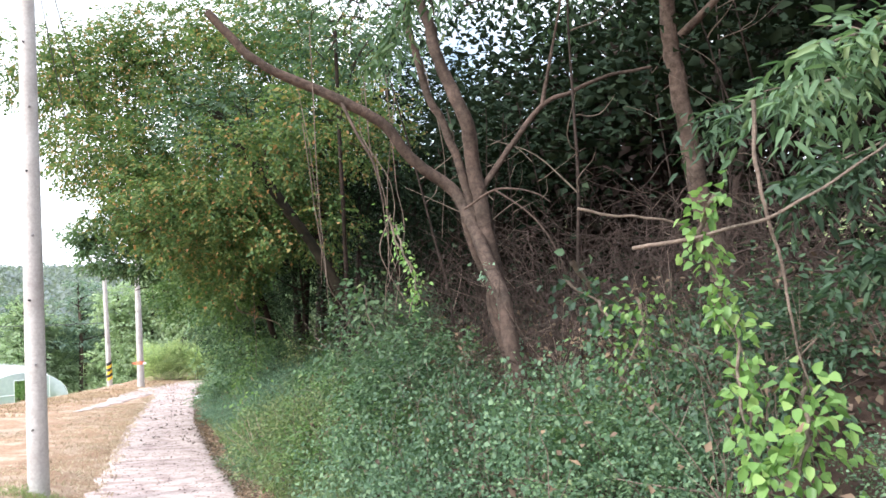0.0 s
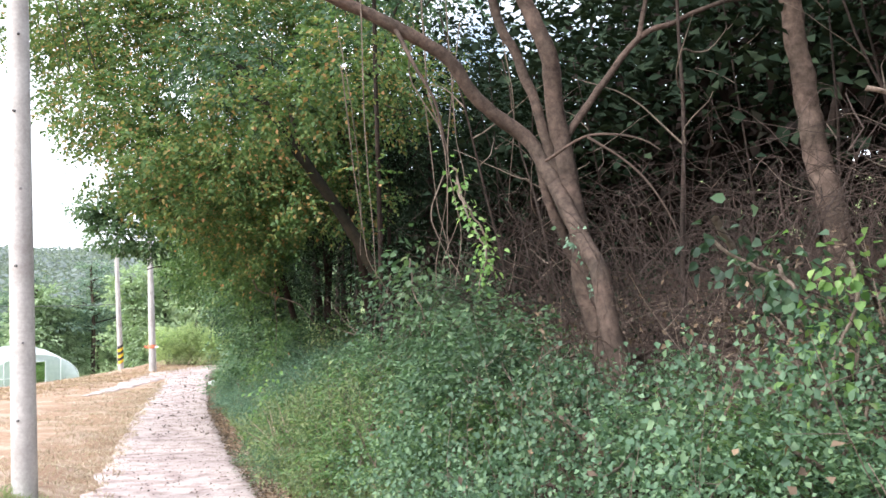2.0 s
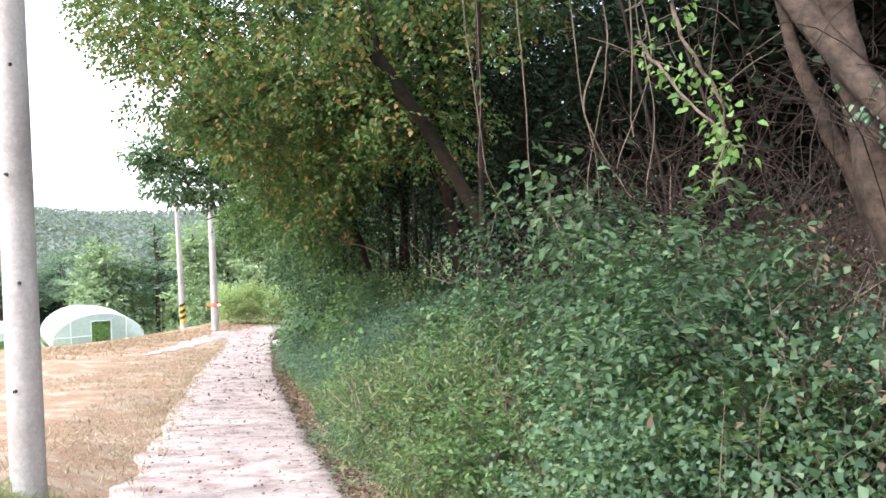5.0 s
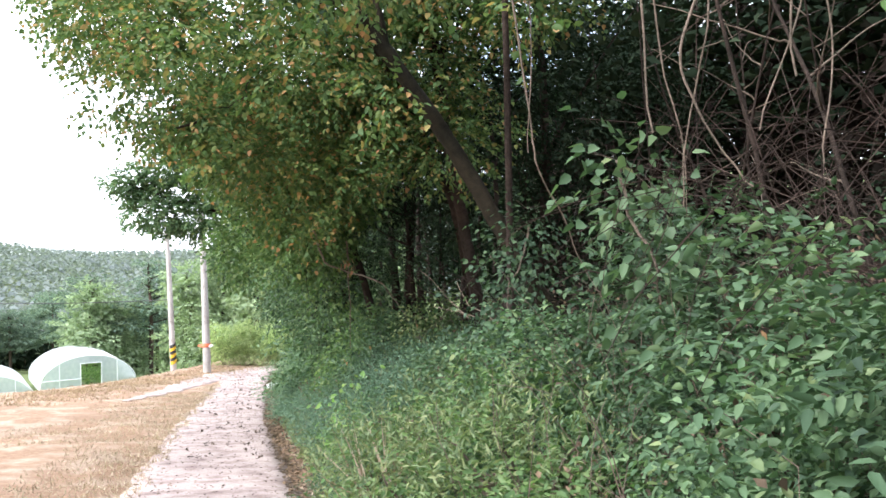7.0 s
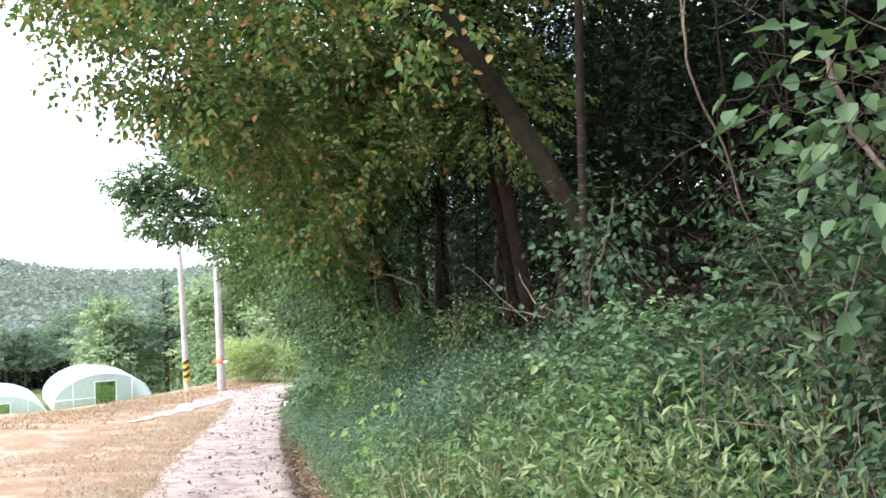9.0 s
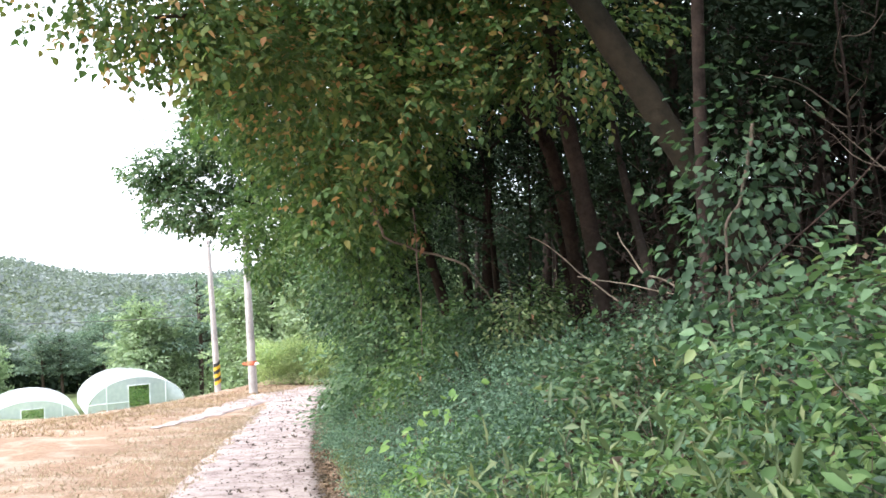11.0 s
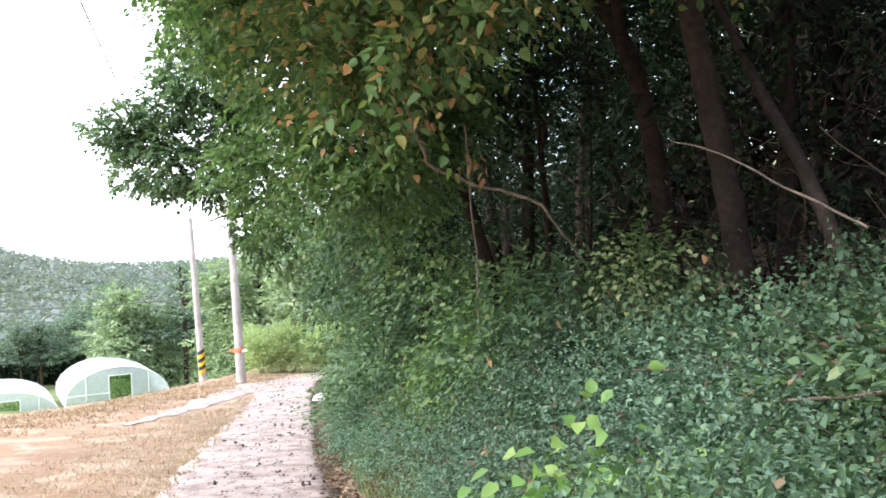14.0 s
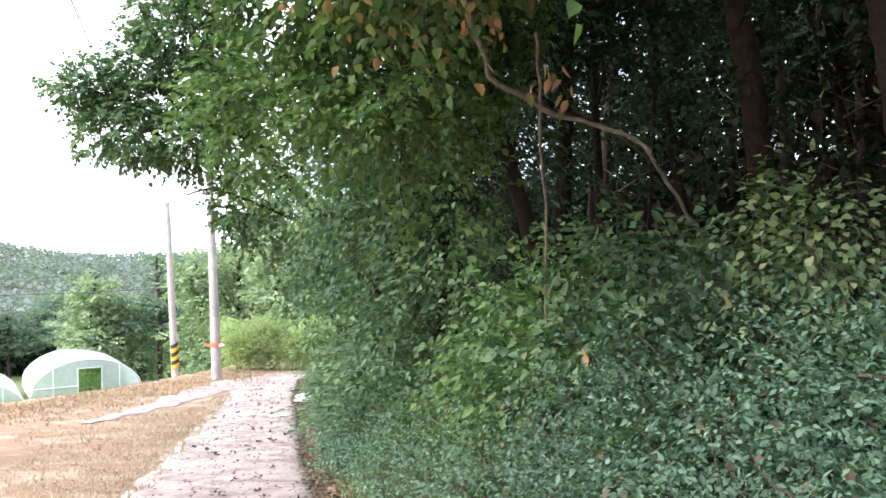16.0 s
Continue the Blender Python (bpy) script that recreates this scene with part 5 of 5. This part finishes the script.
hanging("bare_branch", [(-4.83, 20.9, 0.7), (-4.81, 20.96, 0.37), (-4.8, 20.96, -0.18), (-4.79, 20.97, -0.66), (-4.8, 21.0, -1.2)], 0.014, "thin upright dead stick at the edge of the wood", M_TWIG, "branch")
hanging("bare_branch", [(0.96, 4.12, 1.61), (1.26, 3.98, 1.67), (1.58, 3.85, 1.76), (1.95, 3.75, 2.0), (2.3, 3.7, 2.3)], 0.011, "pale broken branch jutting from the bank", M_TWIG, "branch")
hanging("bare_branch", [(0.77, 4.62, 1.84), (0.99, 4.62, 1.8), (1.19, 4.62, 1.78), (1.5, 4.8, 1.7), (1.9, 5.2, 1.5)], 0.009, "short pale broken branch jutting from the bank", M_TWIG, "branch")
hanging("bare_branch", [(1.5, 3.92, 2.3), (1.52, 3.92, 1.92), (1.61, 3.92, 1.59), (1.66, 3.93, 1.27), (1.76, 3.93, 0.9)], 0.011, "thin upright dead stem on the bank", M_TWIG, "branch")
hanging("bare_sapling", [(-0.01, 8.8, -0.62), (-0.02, 8.83, -0.3), (-0.08, 8.9, 0.05), (-0.16, 9.1, 0.22), (-0.2, 9.5, 0.4)], 0.014, "leafless young stem standing among the shrubs", M_TWIG, "sapling")
hanging("bare_sapling", [(-0.06, 8.9, -0.05), (-0.25, 8.9, 0.12), (-0.5, 8.95, 0.22)], 0.007, "thin leafless twig leaning over the shrubs", M_TWIG, "sapling")
hanging("bare_branch", [(-0.74, 12.0, 2.2), (-0.9, 11.9, 1.7), (-0.7, 11.9, 1.2), (-0.5, 11.8, 0.9)], 0.01, "bare woody vine hanging from the trees")
hanging("bare_branch", [(1.2, 7.6, 1.5), (1.45, 7.9, 1.2), (1.75, 8.1, 0.95), (2.1, 8.4, 0.8)], 0.03, "pale fallen branch leaning by the tree", M_PALE, "branch")
hanging("bare_branch", [(-2.1, 16.35, -0.35), (-2.3, 16.45, -0.2), (-2.46, 16.5, -0.13), (-2.55, 16.55, 0.02), (-2.61, 16.62, 0.15)], 0.008, "pale dead branch fork on the bank", M_PALE, "branch")
hanging("bare_branch", [(-2.2, 16.4, -0.3), (-2.55, 16.5, -0.22), (-2.9, 16.7, -0.15)], 0.006, "pale dead branch fork on the bank", M_PALE, "branch")
hanging("bare_branch", [(-2.55, 17.9, -0.4), (-2.83, 18.2, -0.17), (-3.1, 18.6, 0.08), (-3.33, 19.0, 0.23)], 0.008, "bare twig reaching from the dark wood", M_TWIG, "branch")

# rust-coloured leaves on the bent branch
O = np.array([(-5.24, 20.51, 0.75), (-5.1, 20.52, 0.67), (-4.84, 20.55, 0.36), (-4.65, 20.57, 0.32), (-4.67, 20.57, 0.2), (-4.89, 20.55, 0.29), (-5.3, 20.4, 0.9), (-5.2, 20.3, 0.95)])
O = np.repeat(O, 3, 0) + rng.normal(0, 0.05, (24, 3))
stuff("withered_leaves", [leaves(O, rng.normal(0, 0.4, (24, 3)) - np.array([0, 0, 1]), 0.1, 0.05, True)], M_RUST, "withered orange leaves hanging from a bent branch", "leaves")


# bright climber on a dead stem
def climber(name, pts, n, L, W, mat, label, fat=0.09):
    ob = empty(name, label, "climbing plant", "climbing plants")
    c = curve(pts, 12, 0.02, n)
    part("stem", make_mesh("stem", [tube(c, [0.014, 0.006], 6, 0.08)], M_TWIG, True), ob)
    i = rng.integers(0, len(c), n)
    P = c[i] + rng.normal(0, fat, (n, 3))
    D = unit(P - c[i]) + np.array([-0.2, -0.4, -0.7])
    part("foliage", make_mesh("foliage", [leaves(P, D, L * rng.uniform(0.6, 1.2, n), W * rng.uniform(0.7, 1.2, n), True)], mat), ob)
    return ob


climber("climber", [(1.34, 4.02, 1.86), (1.27, 4.02, 1.68), (1.36, 4.02, 1.4), (1.42, 4.03, 1.16), (1.39, 3.85, 0.8), (1.5, 3.83, 0.45)], 260, 0.062, 0.046, M_BRIGHT, "bright lime green heart-leaved climber on a dead stem", 0.042)
climber("climber", [(1.75, 4.0, 0.95), (1.7, 3.9, 0.7), (1.6, 3.8, 0.5)], 170, 0.08, 0.06, M_BRIGHT, "bright green broad-leaved climber low on the bank", 0.11)
climber("climber", [(1.25, 6.6, 1.2), (1.3, 6.5, 1.05), (1.4, 6.5, 0.9)], 70, 0.08, 0.065, M_DARK, "green heart-leaved climber above the bank", 0.15)
climber("climber", [(1.45, 6.2, 1.25), (1.5, 6.2, 1.05), (1.4, 6.2, 0.8), (1.25, 6.0, 0.6)], 150, 0.065, 0.05, M_BRIGHT, "bright green climber trailing over the bank", 0.12)
climber("climber", [(-0.62, 9.6, 2.05), (-0.5, 9.55, 1.7), (-0.31, 9.52, 1.35), (-0.4, 9.4, 0.9)], 90, 0.06, 0.045, M_BRIGHT, "light green creeper hanging among bare twigs", 0.06)
climber("climber", [(0.5, 9.6, 1.4), (0.56, 9.53, 1.27), (0.75, 9.53, 0.87), (0.85, 9.4, 0.5)], 80, 0.06, 0.045, M_BLUE, "small-leaved creeper climbing the leaning tree", 0.05)
# broad-leaved growth that overhangs the bank half way
climber("climber", [(-1.2, 12.6, 1.15), (-1.15, 12.4, 0.8), (-1.0, 12.2, 0.4), (-0.95, 12.2, -0.1)], 260, 0.11, 0.08, M_LEAF, "broad-leaved climber with pale green leaves over the bank", 0.2)
climber("climber", [(-1.75, 16.3, 0.8), (-1.85, 16.2, 0.4), (-2.0, 16.0, 0.0), (-2.0, 15.9, -0.5)], 900, 0.068, 0.058, M_DARK, "broad-leaved climber covering a shrub on the bank", 0.26)
climber("climber", [(-0.6, 10.8, 2.0), (-0.5, 10.3, 1.7), (-0.35, 9.8, 1.35), (-0.25, 9.3, 1.1)], 80, 0.06, 0.045, M_BRIGHT, "light green creeper trailing down a bare twig", 0.04)
climber("climber", [(1.05, 7.3, 1.35), (1.27, 7.25, 1.22), (1.5, 7.2, 1.1), (1.6, 7.1, 0.95)], 90, 0.09, 0.075, M_DARK, "dark bluish green heart-leaved creeper hanging on bare stems", 0.11)
climber("climber", [(-3.44, 20.0, -1.2), (-3.44, 19.9, -0.9), (-3.5, 19.87, -0.6)], 900, 0.062, 0.042, M_WEED, "yellow-green young tree at the edge of the dark wood", 0.25)
climber("climber", [(-4.1, 17.4, -2.2), (-4.08, 17.3, -1.8), (-4.08, 17.3, -1.5)], 260, 0.1, 0.085, M_BRIGHT, "yellow-green heart-leaved plant at the foot of the bank", 0.2)


def spray(pts, twigs, per, L, W, mat, label, reach=0.35):
    """A leafy branch hanging into view."""
    ob = empty("leafy_branch", label, "branch", "leafy branches")
    c = curve(pts, 10, 0.02, twigs)
    part("stem", make_mesh("stem", [tube(c, [0.016, 0.004], 6)], M_TWIG, True), ob)
    i = rng.integers(len(c) // 4, len(c), twigs)
    v, f = twig_leaves(c[i], rng.normal(0, 1, (twigs, 3)) + unit(c[-1] - c[0]) - np.array([0, 0, 0.3]), reach, per, L, W, 0.9, 0.5, True)
    part("foliage", flat_mesh("foliage", v, f, mat), ob)
    return ob


spray([(2.9, 4.8, 3.0), (2.3, 4.5, 2.75), (1.87, 4.1, 2.6)], 34, 8, 0.13, 0.035, M_LEAF, "branch of long narrow fresh green leaves")
spray([(2.9, 5.0, 2.7), (2.3, 4.7, 2.55), (1.78, 4.5, 2.45)], 34, 8, 0.13, 0.035, M_LEAF, "branch of long narrow fresh green leaves")
spray([(3.4, 6.4, 2.9), (2.7, 6.2, 2.8), (1.95, 6.0, 2.55)], 50, 8, 0.13, 0.035, M_DARK, "drooping branch of narrow dark leaves")
spray([(3.6, 5.8, 2.4), (3.0, 5.6, 2.3), (2.4, 5.5, 2.05)], 60, 8, 0.13, 0.04, M_DARK, "drooping branch of narrow dark leaves")
spray([(3.8, 5.4, 1.9), (3.0, 5.2, 1.7), (2.5, 5.0, 1.5)], 60, 8, 0.12, 0.04, M_DARK, "low dark leafy branch beside the bank")
spray([(0.3, 7.6, 4.3), (-0.2, 7.2, 3.9), (-0.4, 7.0, 3.4)], 40, 8, 0.13, 0.035, M_LEAF, "drooping branch of narrow green leaves")


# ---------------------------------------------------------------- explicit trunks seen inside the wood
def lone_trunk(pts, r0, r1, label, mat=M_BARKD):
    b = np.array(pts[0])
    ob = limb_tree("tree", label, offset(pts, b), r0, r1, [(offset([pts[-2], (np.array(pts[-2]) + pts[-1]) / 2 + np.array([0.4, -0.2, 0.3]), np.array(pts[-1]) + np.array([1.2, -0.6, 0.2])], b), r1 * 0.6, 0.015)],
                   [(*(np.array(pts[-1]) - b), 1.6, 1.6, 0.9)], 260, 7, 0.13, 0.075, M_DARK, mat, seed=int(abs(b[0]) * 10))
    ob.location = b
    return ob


# mossy bark, darkened further to paint in the canopy's shade
M_MOSS_SHADED = bark_material("bark_mossy_shaded", (0.014, 0.012, 0.009), (0.045, 0.037, 0.025), 8)
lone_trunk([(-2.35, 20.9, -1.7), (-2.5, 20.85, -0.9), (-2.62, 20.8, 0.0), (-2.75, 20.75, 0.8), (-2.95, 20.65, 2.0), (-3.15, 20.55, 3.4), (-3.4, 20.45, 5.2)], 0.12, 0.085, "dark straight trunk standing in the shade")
lone_trunk([(-0.9, 17.5, -1.6), (-1.33, 17.4, -0.5), (-1.63, 17.33, 0.0), (-2.2, 17.2, 1.0), (-2.8, 17.1, 2.0), (-3.47, 17.0, 3.0), (-4.6, 16.9, 4.6)], 0.12, 0.095, "mossy leaning trunk above the bank, shade put into its bark colour", M_MOSS_SHADED)
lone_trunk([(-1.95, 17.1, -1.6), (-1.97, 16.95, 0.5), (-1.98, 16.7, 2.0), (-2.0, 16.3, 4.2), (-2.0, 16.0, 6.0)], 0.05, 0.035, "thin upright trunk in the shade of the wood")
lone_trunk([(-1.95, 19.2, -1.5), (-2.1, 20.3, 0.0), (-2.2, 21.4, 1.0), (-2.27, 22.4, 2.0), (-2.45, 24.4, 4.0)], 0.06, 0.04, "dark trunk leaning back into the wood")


# ---------------------------------------------------------------- litter, grass, small things
def on_ground(n, s0, s1, y0, y1, lift=0.01):
    y = rng.uniform(y0, y1, n)
    s = rng.uniform(s0, s1, n)
    x = smooth_interp(y, LINE, 1.5) + s / 0.945
    z = ground(x, y) + np.where(np.abs(s) < HALF, 0.035, 0) + lift
    return np.stack([x, y, z], 1)


def lying(P, L, W, curl=0.25):
    n = len(P)
    a = rng.uniform(0, 6.28, n)
    return leaves(P, np.stack([np.cos(a), np.sin(a), rng.uniform(-0.1, curl, n)], 1), L, W, tilt=0.3)


P = np.concatenate([on_ground(2600, -1.0, 1.0, 4, 47), on_ground(250, -0.5, 1.0, 17, 46)])
stuff("road_litter", [lying(P, rng.uniform(0.025, 0.065, len(P)), rng.uniform(0.015, 0.035, len(P)))], M_LITTER, "small dark dead leaves scattered over the concrete track", "dead leaves")
P = on_ground(95, -0.7, 0.95, 19, 45)
Q = np.repeat(P, 4, 0) + rng.normal(0, 0.018, (len(P) * 4, 3)) * np.array([1, 1, 0.3])
stuff("curled_leaves", [leaves(Q, rng.normal(0, 1, Q.shape) + np.array([0, 0, 0.5]), 0.06, 0.045)], M_LITTER, "curled dead leaves lying on the concrete track", "dead leaves")
w = rng.beta(1.2, 3.4, 15000)
y = rng.uniform(2, 47, 15000)
x = smooth_interp(y, LINE, 1.5) + (HALF - 0.12 + w * 1.6) / 0.945
P = np.stack([x, y, ground(x, y) + 0.02], 1)
stuff("edge_litter", [lying(P, rng.uniform(0.04, 0.09, len(P)), rng.uniform(0.025, 0.05, len(P)), 0.5)], M_DEAD, "reddish brown dead leaves along the foot of the bank", "dead leaves")
x, y, z = wood_points(9000, 1.5, 9, 3, 30)
stuff("wood_litter", [lying(np.stack([x, y, z + 0.03], 1), 0.1, 0.06, 0.6)], M_LITTER, "brown leaf litter on the slope under the trees", "dead leaves")


x, y, z = wood_points(3200, 0.5, 4.5, 3, 32)
stuff("caught_leaves", [leaves(np.stack([x, y, z + rng.uniform(0.2, 0.9, 3200)], 1), rng.normal(0, 1, (3200, 3)), rng.uniform(0.04, 0.09, 3200), 0.04)], M_DEAD, "dead brown leaves and twigs caught among the bank's shrubs", "dead leaves")


def blades(P, h, w, lean=0.35):
    D = rng.normal(0, lean, (len(P), 3)) + np.array([0, 0, 1.0])
    return leaves(P, D, h, w, sag=0.1)


# dry grass of the field, thicker towards the track and in drifts
y = 3 + 45 * rng.uniform(0, 1, 75000) ** 0.8
s = -HALF - 13 * rng.uniform(0, 1, 75000) ** 1.9 + 0.16 + 0.08 * np.sin(y * 2.3) + 0.06 * np.sin(y * 5.9)
x = smooth_interp(y, LINE, 1.5) + s / 0.945
drift = np.sin(x * 0.9 + 1.6 * np.sin(y * 0.45)) + 0.7 * np.sin(y * 0.8 + x * 0.4) + 1.4 * (s > -2.6)
side_gap = np.abs(x + 15.2) < 0.8
keep = (drift > 0.1) & ~(side_gap & (y > 30))
P = np.stack([x, y, ground(x, y)], 1)[keep]
stuff("dry_grass", [blades(P, rng.uniform(0.04, 0.11, len(P)), rng.uniform(0.007, 0.018, len(P)), 1.2)], M_DRY, "short dry straw-coloured grass on the field", "grass")
n = 9000
y = rng.uniform(30, 50, n)
x = -17.5 + rng.normal(0, 1.1, n) + np.clip(y - 44, 0, 9) * 0.15
stuff("dry_weeds", [blades(np.stack([x, y, ground(x, y)], 1), rng.uniform(0.05, 0.16, n), rng.uniform(0.015, 0.04, n), 1.1)], M_WEEDS, "reddish brown dry weeds on the low berm", "grass")
P = np.concatenate([on_ground(7000, HALF + 0.28, HALF + 0.9, 3, 30, 0), on_ground(220, -HALF - 0.5, -HALF + 0.02, 3, 9, 0)])
stuff("verge_grass", [blades(P, rng.uniform(0.08, 0.26, len(P)), rng.uniform(0.008, 0.018, len(P)), 0.5)], M_WEED, "yellowish green grass on the verge", "grass")
P = np.array([POLE_A[0], POLE_A[1], gz(*POLE_A)]) + np.stack([rng.normal(0.1, 0.3, 700), rng.normal(-0.25, 0.18, 700), np.zeros(700)], 1)
P[:, 2] = ground(P[:, 0], P[:, 1])
stuff("grass_tuft", [blades(P, rng.uniform(0.04, 0.15, 700), 0.008, 0.9)], M_THICKET, "fresh yellowish green grass round the foot of the utility pole", "grass")


P = np.stack([-3.05 + rng.normal(0, 0.07, 26), 13.95 + rng.normal(0, 0.08, 26), np.zeros(26)], 1)
P[:, 2] = ground(P[:, 0], P[:, 1]) - 0.03
stuff("dry_stalks", [leaves(P, rng.normal(0, 0.22, (26, 3)) + np.array([-0.15, 0, 1.0]), 1.1, 0.011, sag=0.05)], M_DRY, "pale dry grass stalks rising from the weeds on the bank", "grass")


def sack(x, y):
    """A slumped empty sack."""
    bm = bmesh.new()
    bmesh.ops.create_icosphere(bm, subdivisions=3, radius=1)
    for v in bm.verts:
        v.co = Vector((v.co.x * 0.42, v.co.y * 0.3, max(v.co.z, -0.2) * 0.17)) * (1 + 0.25 * noise.noise(v.co * 2.3))
    me = bpy.data.meshes.new("sack")
    bm.to_mesh(me)
    bm.free()
    me.materials.append(M_SACK)
    ob = tagged(new("sack", me), "slumped white plastic sack at the track's edge", "sack")
    ob.location = (x, y, gz(x, y) + 0.05)


sack(-11.15, 38.0)
for k, (pts, r) in enumerate([([(-3.9, 8.9, 0), (-3.6, 9.1, 0.04), (-3.3, 9.05, 0.03), (-2.9, 9.2, 0.01)], 0.016), ([(-3.6, 9.1, 0.02), (-3.4, 9.3, 0.05), (-3.2, 9.45, 0.02)], 0.01)]):
    P = [(a, b + 0.6, gz(a, b + 0.6) + 0.045 + c) for a, b, c in pts]
    hanging("fallen_stick", P, r, "dead brown stick lying on the concrete track", M_BARKD, "branch")


# single orange leaves caught in the hedge
leaf_v, leaf_f = leaves(np.zeros((1, 3)), np.array([[0, -0.3, -1.0]]), 0.065, 0.045, True)
leaf_me = flat_mesh("orange_leaf", leaf_v, leaf_f, M_RUST)
for x, y, z in ((-1.2, 9.58, -0.33), (-1.17, 9.62, -0.37), (-4.64, 19.72, -1.2), (-4.62, 19.8, -1.25), (-4.1, 19.0, -0.9), (-3.3, 18.2, -0.5), (-2.5, 15.6, -0.6), (-3.7, 20.3, -0.8), (-0.9, 10.3, 0.2)):
    ob = tagged(new("orange_leaf", leaf_me), "single orange leaf caught among green shrubs", "leaf", "orange leaves")
    ob.matrix_world = pose(x, y, z, rng.uniform(-30, 30), rng.uniform(-30, 30), rng.uniform(0, 360))

# taller shrubs on the lip at the far end of the hedge
for kind, x, y, scale, top in (("broad", -4.2, 21.2, 1.25, 1.75), ("fresh", -4.63, 22.0, 1.3, 1.6), ("dark", -3.97, 20.0, 1.1, 1.25), ("far_blue", -5.13, 24.0, 1.2, 1.55),
                               ("broad", -4.9, 23.0, 1.2, 1.6), ("fresh", -3.2, 21.4, 1.1, 1.2), ("far", -6.4, 26.2, 1.2, 1.7), ("far", -7.3, 28.6, 1.2, 1.8)):
    place(kind, x, y, scale, None, 0.0, 3.0, "", top)
